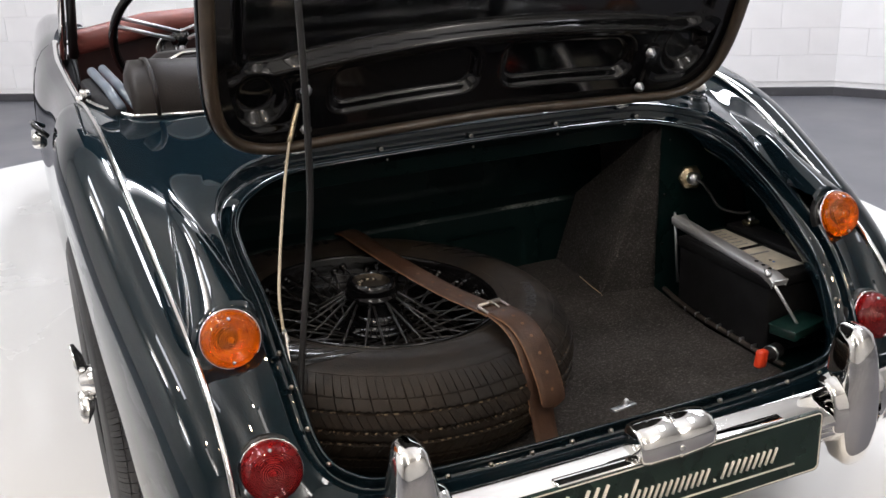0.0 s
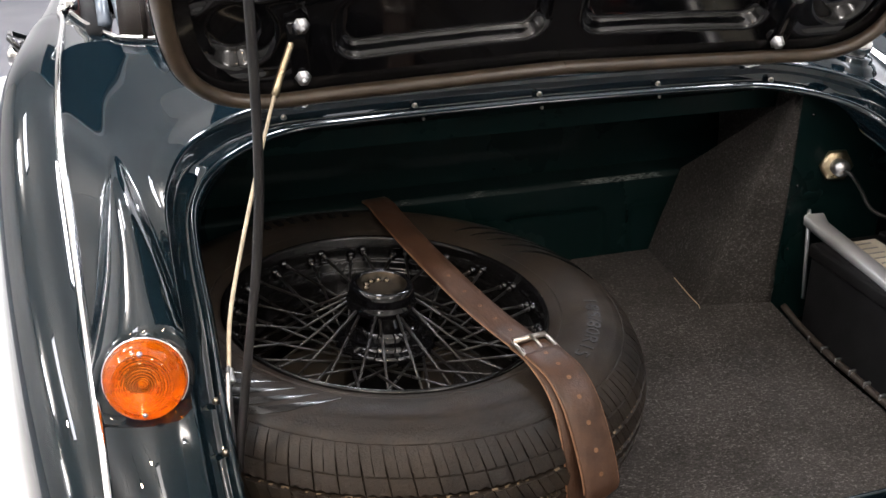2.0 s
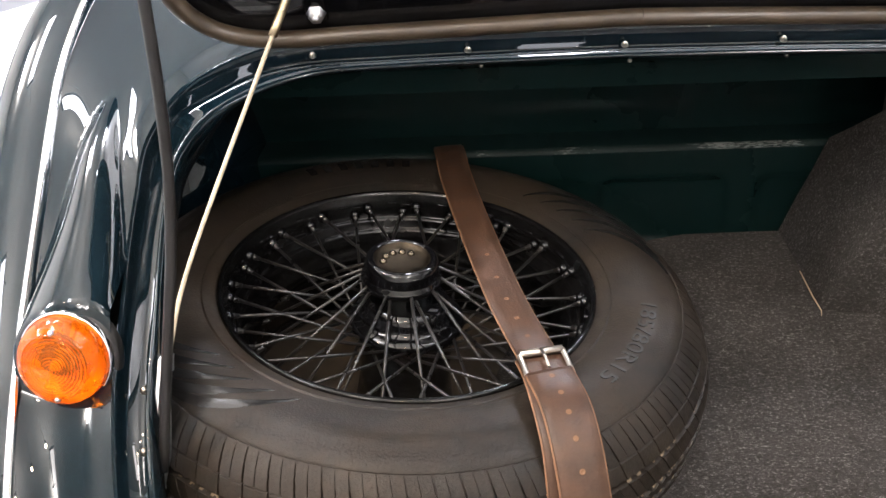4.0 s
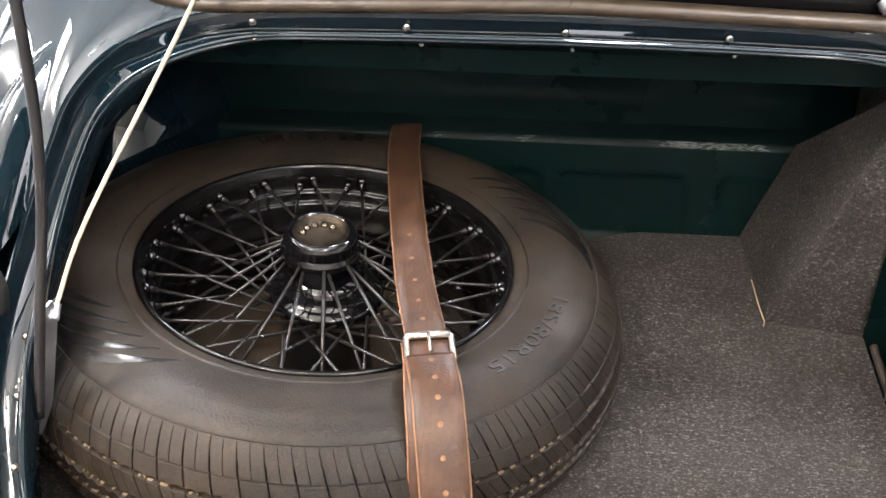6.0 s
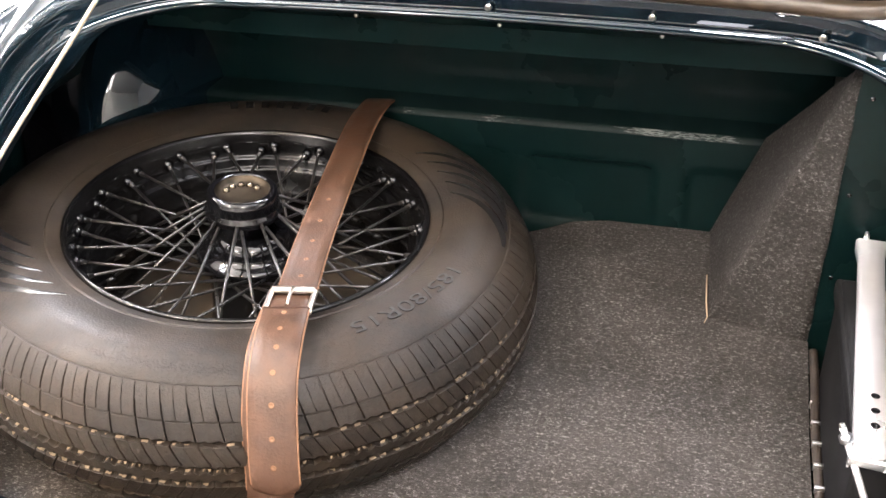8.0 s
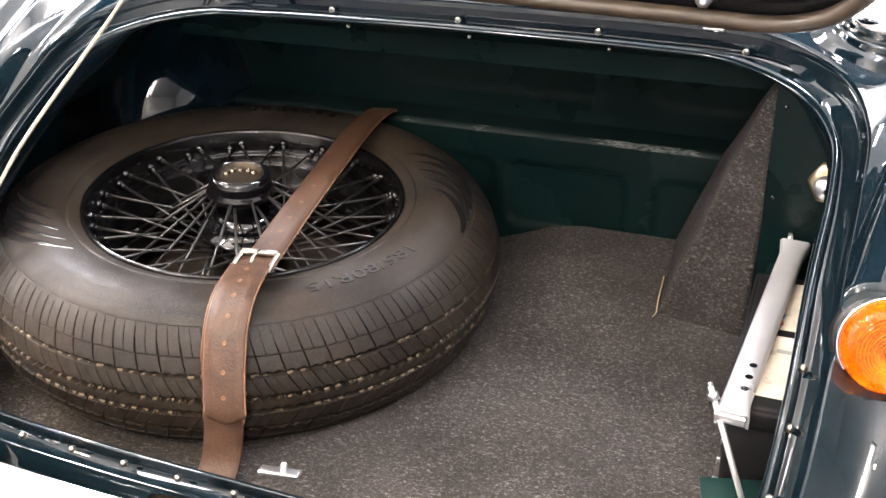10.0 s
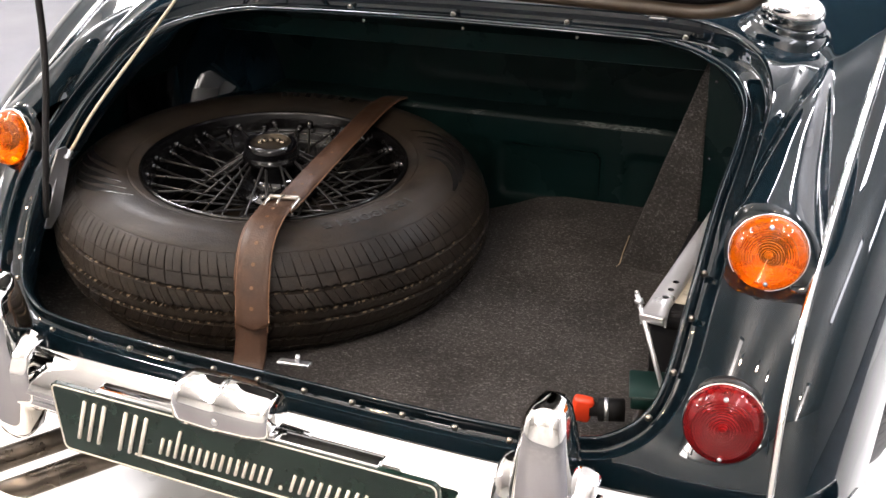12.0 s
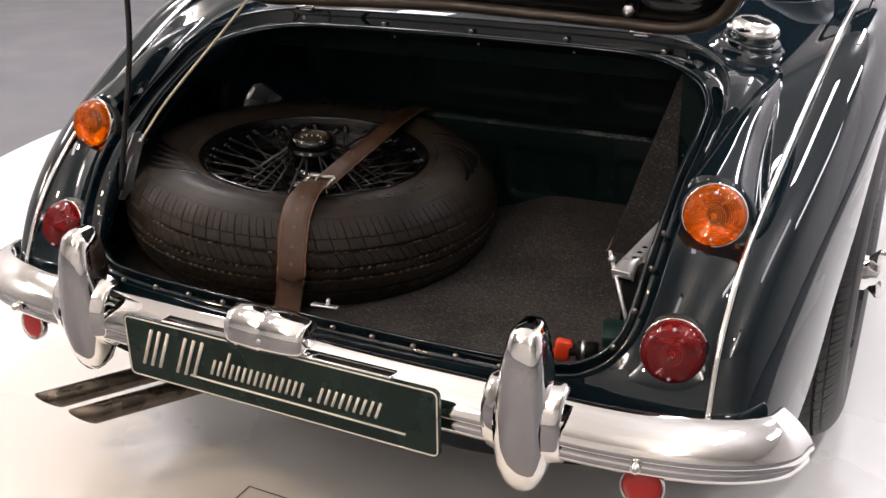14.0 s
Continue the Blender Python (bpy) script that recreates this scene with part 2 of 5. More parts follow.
def spline(pts, n=8, closed=False):
    C = [Vector(p) for p in pts]
    if closed:
        C = [C[-1]] + C + C[:2]
    else:
        C = [2 * C[0] - C[1]] + C + [2 * C[-1] - C[-2]]
    out = []
    for i in range(1, len(C) - 2):
        p0, p1, p2, p3 = C[i - 1:i + 3]
        for k in range(n):
            u = k / n
            out.append(0.5 * (2 * p1 + (p2 - p0) * u + (2 * p0 - 5 * p1 + 4 * p2 - p3) * u * u + (3 * p1 - p0 - 3 * p2 + p3) * u ** 3))
    if not closed:
        out.append(C[-2])
    return out


def loft(rows, bm=None, closed_u=False, closed_v=False):
    """Quads between rows of points; closed_u closes each row, closed_v joins the last row to the first."""
    bm = bm or bmesh.new()
    vs = [[bm.verts.new(p) for p in row] for row in rows]
    nr, nc = len(vs), len(vs[0])
    for i in range(nr if closed_v else nr - 1):
        a, b = vs[i], vs[(i + 1) % nr]
        for j in range(nc if closed_u else nc - 1):
            k = (j + 1) % nc
            try:
                bm.faces.new((a[j], a[k], b[k], b[j]))
            except ValueError:
                pass
    return bm


def tube(path, radius, n=8, bm=None, caps=True, flat=None):
    """A round or (flat = (width, height)) oval rod along a path; radius may be a list."""
    path = [Vector(p) for p in path]
    rows = []
    ref = Vector((0.13, 0.29, 0.95)).normalized()
    for i, p in enumerate(path):
        t = (path[min(i + 1, len(path) - 1)] - path[max(i - 1, 0)]).normalized()
        if abs(t.dot(ref)) > 0.98:
            ref = Vector((1, 0, 0))
        a = t.cross(ref).normalized()
        b = a.cross(t).normalized()
        r = radius[i] if isinstance(radius, (list, tuple)) else radius
        w, h = flat if flat else (1, 1)
        rows.append([p + (a * math.cos(2 * math.pi * k / n) * w + b * math.sin(2 * math.pi * k / n) * h) * r for k in range(n)])
    bm = loft(rows, bm, closed_u=True)
    if caps:
        bm.verts.ensure_lookup_table()
        tot = len(bm.verts)
        first = tot - n * len(rows)
        bm.faces.new([bm.verts[first + k] for k in range(n)][::-1])
        bm.faces.new([bm.verts[tot - n + k] for k in range(n)])
    return bm


def revolve(profile, n=32, m=None, bm=None, close=False):
    """Turns (r, z) round the z axis, then lays it by the matrix m."""
    m = m or Matrix()
    rows = [[m @ Vector((r * math.cos(2 * math.pi * k / n), r * math.sin(2 * math.pi * k / n), z)) for k in range(n)] for r, z in profile]
    bm = loft(rows, bm, closed_u=True, closed_v=close)
    bmesh.ops.remove_doubles(bm, verts=bm.verts, dist=1e-6)
    return bm


def box(size, m=None, bevel=0.0, bm=None, segments=2):
    b = bmesh.new()
    bmesh.ops.create_cube(b, size=1.0, matrix=(m or Matrix()) @ Matrix.Diagonal((*size, 1)))
    if bevel:
        bmesh.ops.bevel(b, geom=b.edges[:] + b.verts[:], offset=bevel, segments=segments, affect="EDGES", profile=0.5)
    if bm is None:
        return b
    me = bpy.data.meshes.new("tmp")
    b.to_mesh(me)
    b.free()
    bm.from_mesh(me)
    bpy.data.meshes.remove(me)
    return bm


def axes(at, normal, up=(0, 0, 1)):
    """A frame at a place whose z axis points along normal."""
    z = Vector(normal).normalized()
    x = Vector(up).cross(z).normalized()
    y = z.cross(x)
    return Matrix.Translation(at) @ Matrix((x, y, z)).transposed().to_4x4()


def smooth_step(a, b, x):
    u = min(1.0, max(0.0, (x - a) / (b - a)))
    return u * u * (3 - 2 * u)


def mirror_x(pts):
    return [Vector((-p[0], p[1], p[2])) for p in pts]


# ---- the hall ----
floor = part("floor", box((24, 24, 0.1), pose(0, 0, -0.075)), FLOOR, smooth=False)
tagged(floor, "smooth dark grey showroom floor", "floor", kind="structure")
disc = part("turntable", revolve([(0, 0), (0.6, 0), (1.4, 0), (2.2, 0), (2.243, 0), (2.245, 0), (2.26, -0.006), (2.262, -0.03), (0, -0.03)], 128, pose(-0.08, 1.9, 0)), DISC)
tagged(disc, "large white glossy round turntable under the car", "turntable", kind="structure")
CORNER = Vector((3.545, 3.19, 0))


def wall(name, a, b, h=4.2, t=0.2, mat=WALL, words="white painted block wall of the showroom"):
    a, b = Vector(a), Vector(b)
    d = (b - a).normalized()
    nrm = Vector((-d.y, d.x, 0))
    bm = loft([[a, b], [a + Vector((0, 0, h)), b + Vector((0, 0, h))], [a + nrm * t + Vector((0, 0, h)), b + nrm * t + Vector((0, 0, h))], [a + nrm * t, b + nrm * t]], closed_v=True)
    bm.verts.ensure_lookup_table()
    bmesh.ops.contextual_create(bm, geom=[bm.verts[i] for i in (0, 2, 4, 6)])
    bmesh.ops.contextual_create(bm, geom=[bm.verts[i] for i in (1, 3, 5, 7)])
    bmesh.ops.recalc_face_normals(bm, faces=bm.faces)
    w = part(name, bm, mat, smooth=False)
    return tagged(w, words, "wall", kind="structure")


AX = Vector((-0.84, 0.54, 0)).normalized()
WA = CORNER + AX * 9.5
w1 = wall("wall_1", WA, CORNER)
BX = Vector((0.55, -0.83, 0)).normalized()
WB = CORNER + BX * 9
w2 = wall("wall_2", CORNER, WB)
wall("wall_3", WB, (-8, -7, 0), mat=BEIGE, words="plain beige wall behind the turntable area")
wall("wall_4", (-8, -7, 0), WA, mat=BEIGE, words="plain beige wall beside the turntable area")
ceiling = part("ceiling", box((26, 26, 0.1), pose(0, 0, 4.25)), CEIL, smooth=False)
tagged(ceiling, "plain grey showroom ceiling", "ceiling", kind="structure")

# panels by the beige walls and far behind the car are added, unseen, as fill
for x, y, kind in [(-1.6, -2.6, 1), (1.6, -2.6, 1), (-1.7, -0.1, 0), (1.7, -0.1, 0), (-1.7, 2.3, 0), (2.8, 1.3, 0), (-3.4, 3.2, 2), (0.7, 4.6, 2), (2.5, 2.9, 2), (-4.9, 0.6, 2), (-6.0, 3.4, 2), (-6.6, -1.5, 2), (-1.8, -4.5, 3), (2.0, -4.3, 3), (0.3, 1.8, 2)]:
    tint = (1.0, 0.945, 0.88) if kind in (1, 3) else (0.935, 0.955, 1.0)
    high = 3.85 if kind > 1 else 3.0
    # second, upward lamp at each panel is added to brighten the ceiling
    for z, power, turn in ((high, (18 if x > 0 and y < 1 else 32 if y < 1 else 44, 12, 190 if y > 2.5 else 130, 40)[kind], 0), (high + .1, 4 if x > 0 and 1 < y < 4 else 170 if x < -3 else 60 if y > 4 else (110 if y < 1 else 50, 80, 80, 80)[kind], 180)):
        l = bpy.data.lights.new("panel_and_fill_lamp", "AREA")
        l.shape, l.size, l.size_y, l.energy, l.color = "RECTANGLE", 0.28, 1.2, power, tint
        # upward fill on the left is warmed for a cream reflection in the wing
        if turn and x < 0:
            l.color = (1.0, 0.95, 0.88)
        o = new("panel_and_fill_lamp", l)
        o.matrix_world = pose(x, y, z, turn)
    fix = part("ceiling_light", loft([[(-.17, -.63, .06), (.17, -.63, .06), (.17, .63, .06), (-.17, .63, .06)], [(-.17, -.63, 0), (.17, -.63, 0), (.17, .63, 0), (-.17, .63, 0)], [(-.145, -.605, 0), (.145, -.605, 0), (.145, .605, 0), (-.145, .605, 0)], [(-.145, -.605, .02), (.145, -.605, .02), (.145, .605, .02), (-.145, .605, .02)]], closed_u=True), WALL, smooth=False)
    fix.location = (x, y, high + .01)
    for dy in (-.5, .5):
        part("hanger", tube([(0, dy, .06), (0, dy, 4.21 - high)], .004, 6), STEEL, fix)
    tagged(fix, "white ceiling light panel in the hall, some added unseen as fill", "ceiling light", "ceiling lights")

for x, y in ((-1.2, -1.7), (-0.2, -1.9), (1.1, -2.2), (-2.0, -0.4)):
    l = bpy.data.lights.new("spot_lamp", "AREA")
    l.shape, l.size, l.energy, l.color = "DISK", 0.09, 23, (1.0, 0.74, 0.46)
    l.spread = math.radians(105)
    o = new("spot_lamp", l)
    o.matrix_world = pose(x, y, 2.85)
    can = part("spot_light", revolve([(.05, .0), (.058, .005), (.058, .12), (.02, .14), (.008, .15), (.008, 1.36)], 20), STEEL)
    can.location = (x, y, 2.845)
    tagged(can, "small round ceiling spot with a warm lamp", "spot light", "ceiling spots")

# unseen dark panel added high on the end wall to darken the paint's reflection
dark_patch_m = Matrix.Translation(CORNER + AX * 4.15 + Vector((0, 0, 3.3))) @ Matrix.Rotation(math.atan2(AX.y, AX.x), 4, "Z")
dark_patch = thing("dark_panel_1", "unseen dark panel added high on the end wall to darken reflections", "window", kind="structure")
part("dark_sheet", box((1.90, .012, 1.54), dark_patch_m @ pose(0, .012, 0)), DARKSHEET, dark_patch, smooth=False)
for dx in (-.96, .96):
    part("panel_post", box((.045, .04, 1.62), dark_patch_m @ pose(dx, .018, 0), .004), BASE, dark_patch, smooth=False)
for dz in (-.79, .79):
    part("panel_rail", box((1.965, .04, .045), dark_patch_m @ pose(0, .018, dz), .004), BASE, dark_patch, smooth=False)

# blocks of the two walls, and the dark base strip
BL, BH, BT = 0.318, 0.153, 0.008


def block_mesh(length):
    bm = box((length - .002, BT, BH - .002), Matrix.Translation((length / 2, 0, BH / 2)), .0012, segments=1)
    me = bpy.data.meshes.new("block")
    bm.to_mesh(me)
    bm.free()
    me.materials.append(BLOCK)
    return me


def courses(parent, start, direction, count, nrows):
    full, halfb = block_mesh(BL), block_mesh(BL / 2)
    ang = math.atan2(direction.y, direction.x)
    for r in range(nrows):
        s = 0.0
        n = 0
        while n < count:
            short = n == 0 and r % 2
            ob = new("block", halfb if short else full)
            ob.matrix_world = Matrix.Translation(start + direction * s + Vector((0, 0, .055 + r * BH))) @ Matrix.Rotation(ang, 4, "Z")
            ob.parent = parent
            s += BL / 2 if short else BL
            n += 1


courses(w1, CORNER, AX, 26, 8)
courses(w2, CORNER, BX, 8, 8)
for a, d, l in ((CORNER, AX, 9.5), (CORNER, BX, 9.0)):
    bs = part("baseboard", box((l, .03, .05), Matrix.Translation(a + d * l / 2 + Vector((0, 0, .0))) @ Matrix.Rotation(math.atan2(d.y, d.x), 4, "Z"), .003), BASE, smooth=False)
    tagged(bs, "dark grey skirting strip along the wall", "baseboard", kind="structure")
hatch = part("floor_hatch", loft([[(-.20, -.06, .0015), (.0, -.06, .0015), (.0, .025, .0015), (-.20, .025, .0015)], [(-.197, -.057, .0015), (-.003, -.057, .0015), (-.003, .022, .0015), (-.197, .022, .0015)]], closed_u=True), BASE, smooth=False)
tagged(hatch, "thin dark outline of a hatch in the white turntable", "hatch", kind="structure")

# ---- the car ----
car = thing("sports_car", "dark green classic open sports car with its boot lid raised", "car")

# stations round the boot opening, from the top middle to the sill, right half
RIM_OUT = [(0, .547, .776), (.25, .543, .775), (.40, .53, .771), (.485, .462, .757), (.522, .38, .728), (.526, .30, .69), (.522, .20, .642), (.519, .10, .575), (.506, .02, .48), (.462, -.028, .428), (.38, -.043, .409), (.2, -.047, .402), (0, -.047, .402)]
RIM_IN = [(0, .506, .7495), (.25, .502, .7475), (.364, .492, .744), (.444, .439, .732), (.484, .377, .709), (.492, .308, .680), (.487, .208, .633), (.484, .10, .556), (.471, .03, .466), (.433, .0, .43), (.37, -.012, .418), (.2, -.018, .414), (0, -.018, .413)]
OUTER = [(0, .775, .812), (.30, .777, .811), (.46, .79, .808), (.575, .85, .803), (.653, .76, .8065), (.645, .50, .758), (.629, .30, .67), (.615, .13, .58), (.610, .03, .49), (.611, -.02, .40), (.56, -.03, .31), (.3, -.055, .27), (0, -.06, .27)]
BULGE = [.006, .006, -.002, -.012, -.012, .006, -.004, -.010, -.014, -.004, .006, .012, .012]
OPEN_N = Vector((0, -0.528, 0.849))
RN = 10


def ring(pts, n=RN):
    half = spline(pts, n)
    return half + mirror_x(half[1:-1])[::-1]


ro, ri, ou = ring(RIM_OUT), ring(RIM_IN), ring(OUTER)
bu = [p.x for p in spline([(b, 0, 0) for b in BULGE], RN)]
bu = bu + bu[1:-1][::-1]


def shroud_rows():
    rows = []
    for k in range(15):
        u = k / 14
        # a rolled edge at the gutter, then the panel
        row = []
        for a, b, w in zip(ro, ou, bu):
            p = a.lerp(b, u)
            lip = 0.0010 * math.exp(-((u - 0.10) / 0.07) ** 2)
            row.append(p + Vector((0, -0.5, 0.86)) * (4 * u * (1 - u) * w + lip))
        rows.append(row)
    # ease the rear deck into one smooth sweep
    n = len(ro)
    for _ in range(40):
        old = [[p.copy() for p in r] for r in rows]
        for k in range(3, 14):
            for i in range(n):
                w = min(1.0, max(0.0, (old[k][i].y - .28) / .22))
                if w:
                    avg = (old[k - 1][i] + old[k + 1][i] + old[k][i - 1] + old[k][(i + 1) % n]) / 4
                    rows[k][i] = old[k][i].lerp(avg, .6 * w)
    return rows


# tail lamp stations: colour, place of the lens, way it faces, radius
LAMPS = [("amber", (.567, .114, .6205), (.11, -.955, .275), .0400), ("red", (.553, -.004, .4645), (.10, -.94, .32), .042)]


def nacelle(p):
    """Height of the pointed fairing that runs from the amber lamp up the panel."""
    x, y = abs(p.x), p.y
    if not .125 < y < .475:
        return 0.0
    u = max(0.0, (y - .157) / (.475 - .157))
    high = .064 * (1 - u) ** 1.3 * smooth_step(.128, .157, y)
    wide = .055 * (1 - u) ** .85 + .001
    e = min(1.0, abs(x - (.566 + .014 * u)) / wide)
    return high * (1 - e * e) ** (.62 + .5 * min(1.0, 2 * u))


def finer(rows, n=3):
    """Splines a closed sheet to n times as many rows and columns."""
    wide = [spline(r, n, closed=True) for r in rows]
    cols = [spline([r[i] for r in wide], n) for i in range(len(wide[0]))]
    return [[c[k] for c in cols] for k in range(len(cols[0]))]


shroud = finer(shroud_rows())
for row in shroud:
    for p in row:
        h = nacelle(p)
        if h:
            p.z += h
part("rear_shroud", loft(shroud, closed_u=True), PAINT, car)
part("cockpit_trim", tube([p + Vector((0, 0, .004)) for p in mirror_x(spline(OUTER[:4], RN))[::-1] + spline(OUTER[:4], RN)[1:]], 0.0036, 8), CHROME, car, "thin bright chrome strip")


def gutter_row(u, v, depth):
    """A line round the gutter: u across it, v its share of the drop along the top edge, depth below the rim."""
    row = []
    for a, b in zip(ro, ri):
        p = a.lerp(b, u)
        top = smooth_step(.40, .48, a.y)
        p.z += top * (a.z + (b.z - a.z) * v - p.z)
        row.append(p + OPEN_N * depth * (1 - .85 * top))
    return row


GUTTER = [(-.03, -.03, .0004), (.03, .0, -.0002), (.06, .02, -.0012), (.085, .12, -.004), (.10, .45, -.009), (.12, .90, -.015), (.16, 1.06, -.0175), (.24, 1.12, -.0185), (.45, 1.12, -.0185), (.64, 1.12, -.0185), (.69, 1.10, -.0165), (.725, 1.02, -.011), (.75, .93, -.004), (.785, .87, .0006), (.83, .845, .0022), (.89, .845, .0022), (.95, .90, .0008), (.99, .98, -.003), (1.01, 1.0, -.009), (1.0, 1.0, -.03), (.7, 1.0, -.05)]
part("boot_gutter", loft([gutter_row(*g) for g in GUTTER], closed_u=True), PAINT, car)

# hood snaps in the gutter
stud_bm_profile = [(0, .0048), (.0022, .0046), (.0033, .0034), (.0036, .0016), (.0046, .0)]
stud_at = [Vector((x, .5335, .7530)) for x in (-.360, -.176, .010, .198)] + [Vector((.380, .519, .7475))]
stud_at += [Vector((-.445 + .0695 * i, -.0315 if abs(-.445 + .0695 * i) < .40 else -.026, .405 if abs(-.445 + .0695 * i) < .40 else .412)) for i in range(13) if abs(-.445 + .0695 * i) < .42]
for sx in (-1, 1):
    stud_at += [Vector((sx * .497, .133, .577)), Vector((sx * .494, .090, .540)), Vector((sx * .487, .045, .493)), Vector((sx * .470, .010, .450))]
for p in stud_at:
    part("snap_stud", revolve(stud_bm_profile, 10, axes(p, OPEN_N)), STUD, car)

# corner panels between the cockpit trim and the beading
for side in (-1, 1):
    qa = spline([(.575, .85, .803), (.605, .90, .806), (.632, .955, .811), (.648, 1.0, .816)], 8)
    qb = spline([(.653, .76, .8065), (.654, .84, .811), (.657, .93, .815), (.666, 1.0, .818)], 8)
    rows = []
    for k in range(RN + 1):
        u = k / RN
        gap = ou[3 * RN + k] - qa[0].lerp(qb[0], u)
        rows.append([p.lerp(q, u) + gap * (1 - i / (len(qa) - 1)) ** 2 for i, (p, q) in enumerate(zip(qa, qb))])
    part("corner_panel", loft(rows if side > 0 else [mirror_x(r) for r in rows]), PAINT, car)
    edge = [p + Vector((0, 0, .004)) for p in qa]
    part("corner_trim", tube(edge if side > 0 else mirror_x(edge), .0045, 8), CHROME, car)

# rear wings
BEAD = [(.611, -.03, .36), (.611, -.02, .40), (.610, .03, .49), (.615, .13, .58), (.629, .30, .67), (.645, .50, .758), (.652, .70, .803), (.657, .93, .815), (.666, 1.0, .818)]
EDGE = [(.69, .14, .26), (.70, .18, .27), (.712, .24, .33), (.722, .32, .43), (.732, .42, .52), (.737, .56, .59), (.737, .72, .615), (.726, .92, .54), (.71, 1.0, .45)]
CTRL = [(.695, -.03, .36), (.705, -.01, .42), (.715, .05, .53), (.728, .16, .63), (.742, .32, .72), (.756, .50, .80), (.768, .71, .845), (.770, .92, .85), (.765, 1.0, .84)]


def bez(p, q, r, u):
    return p * (1 - u) ** 2 + q * (2 * u * (1 - u)) + r * (u * u)


def wing(side):
    b, e, c = spline(BEAD, 8), spline(EDGE, 8), spline(CTRL, 8)
    rows = [[bez(p, q, r, k / 20) for p, q, r in zip(b, c, e)] for k in range(21)]
    rows.append([p + Vector((-0.012, 0, 0.004)) for p in rows[-1]])
    rows.append([p + Vector((-0.04, 0, 0.006)) for p in rows[-2]])
    if side < 0:
        rows = [mirror_x(r) for r in rows]
    part("rear_wing", loft(rows), PAINT, car)
    bead = b if side > 0 else mirror_x(b)
    part("wing_bead", tube([p + Vector((0, -0.002, 0.003)) for p in bead], 0.0045, 8), CHROME, car, "bright chrome beading strip")
    # inner closing sheet behind the wheel
    part("wheel_arch", loft([[(side * .604, .40, .26), (side * .604, 1.0, .40)], [(side * .604, .45, .60), (side * .604, 1.0, .70)]]), BLACK, car, smooth=False)


wing(1)
wing(-1)

# doors and front wings
DOOR_TOP = [(.666, 1.0, .818), (.668, 1.3, .82), (.668, 1.6, .835), (.64, 1.95, .855), (.56, 2.5, .83), (.50, 3.0, .77), (.46, 3.5, .62)]
DOOR_CTRL = [(.765, 1.0, .84), (.765, 1.3, .825), (.785, 1.6, .835), (.78, 1.95, .88), (.75, 2.5, .93), (.73, 3.0, .88), (.62, 3.6, .70)]
DOOR_LOW = [(.71, 1.0, .45), (.725, 1.3, .22), (.72, 1.6, .2), (.70, 1.95, .2), (.66, 2.5, .45), (.65, 3.0, .4), (.58, 3.55, .35)]


def front_side(side):
    b, c, e = spline(DOOR_TOP, 8), spline(DOOR_CTRL, 8), spline(DOOR_LOW, 8)
    rows = [[bez(p, q, r, k / 12) for p, q, r in zip(b, c, e)] for k in range(13)]
    cut = 8 * 2 + 5
    for name, lo, hi in (("door", 0, cut), ("front_wing", cut - 1, len(b))):
        rr = [[p.copy() for p in r[lo:hi]] for r in rows]
        if name == "door":
            rr = [[p + Vector((-.002, .003 if i == 0 else 0, 0)) for i, p in enumerate(r)] for r in rr]
        if side < 0:
            rr = [mirror_x(r) for r in rr]
        part(name, loft(rr), PAINT, car)
    cap = [p + Vector((-.004, 0, .006)) for p in b[:cut]]
    part("door_capping", tube(cap if side > 0 else mirror_x(cap), .006, 8, flat=(1.2, .6)), CHROME, car, "chrome strip along the door top")
    # inner door trim
    part("door_trim", loft([[(side * .655, 1.0, .81), (side * .655, 1.85, .84)], [(side * .63, 1.0, .70), (side * .63, 1.85, .72)], [(side * .62, 1.0, .35), (side * .62, 1.85, .35)]]), RED, car, "dark red leather door trim", smooth=False)
    # door handle
    h = part("door_handle", box((.03, .07, .034), pose(side * .752, 1.08, .738), .010), CHROME, car, "chrome door handle")
    part("grip", tube([(side * .735, 1.03, .75), (side * .757, 1.05, .772), (side * .76, 1.09, .772), (side * .738, 1.12, .755)], .006, 8), BLACK, h)


front_side(1)
front_side(-1)
part("bonnet", loft([[Vector((x * w, y, z - .05 * x * x)) for x in [i / 8 - 1 for i in range(17)]] for y, w, z in ((1.98, .62, .86), (2.3, .56, .86), (2.8, .48, .83), (3.3, .43, .74), (3.6, .40, .60))]), PAINT, car)
part("nose", loft([[(-.50, 3.52, .60), (0, 3.60, .62), (.50, 3.52, .60)], [(-.54, 3.56, .48), (0, 3.66, .48), (.54, 3.56, .48)], [(-.52, 3.54, .34), (0, 3.62, .34), (.52, 3.54, .34)]]), PAINT, car)
part("scuttle", box((1.2, .10, .05), pose(0, 1.95, .84), .02), PAINT, car)

# cockpit
part("cockpit_floor", box((1.22, 1.15, .02), pose(0, 1.35, .25)), PLASTIC, car, smooth=False)
part("rear_cockpit_wall", loft([[(-.6, .81, .79), (.6, .81, .79)], [(-.6, .82, .30), (.6, .82, .30)]]), PLASTIC, car, smooth=False)
part("dashboard", tube([(-.6, 1.80, .838), (-.4, 1.83, .868), (0, 1.84, .875), (.4, 1.83, .868), (.6, 1.80, .838)], .034, 14, flat=(.8, 1.0)), RED, car, "padded dark red leather dashboard roll")
part("dash_panel", box((1.2, .03, .22), pose(0, 1.86, .74)), RED_DARK, car, smooth=False)
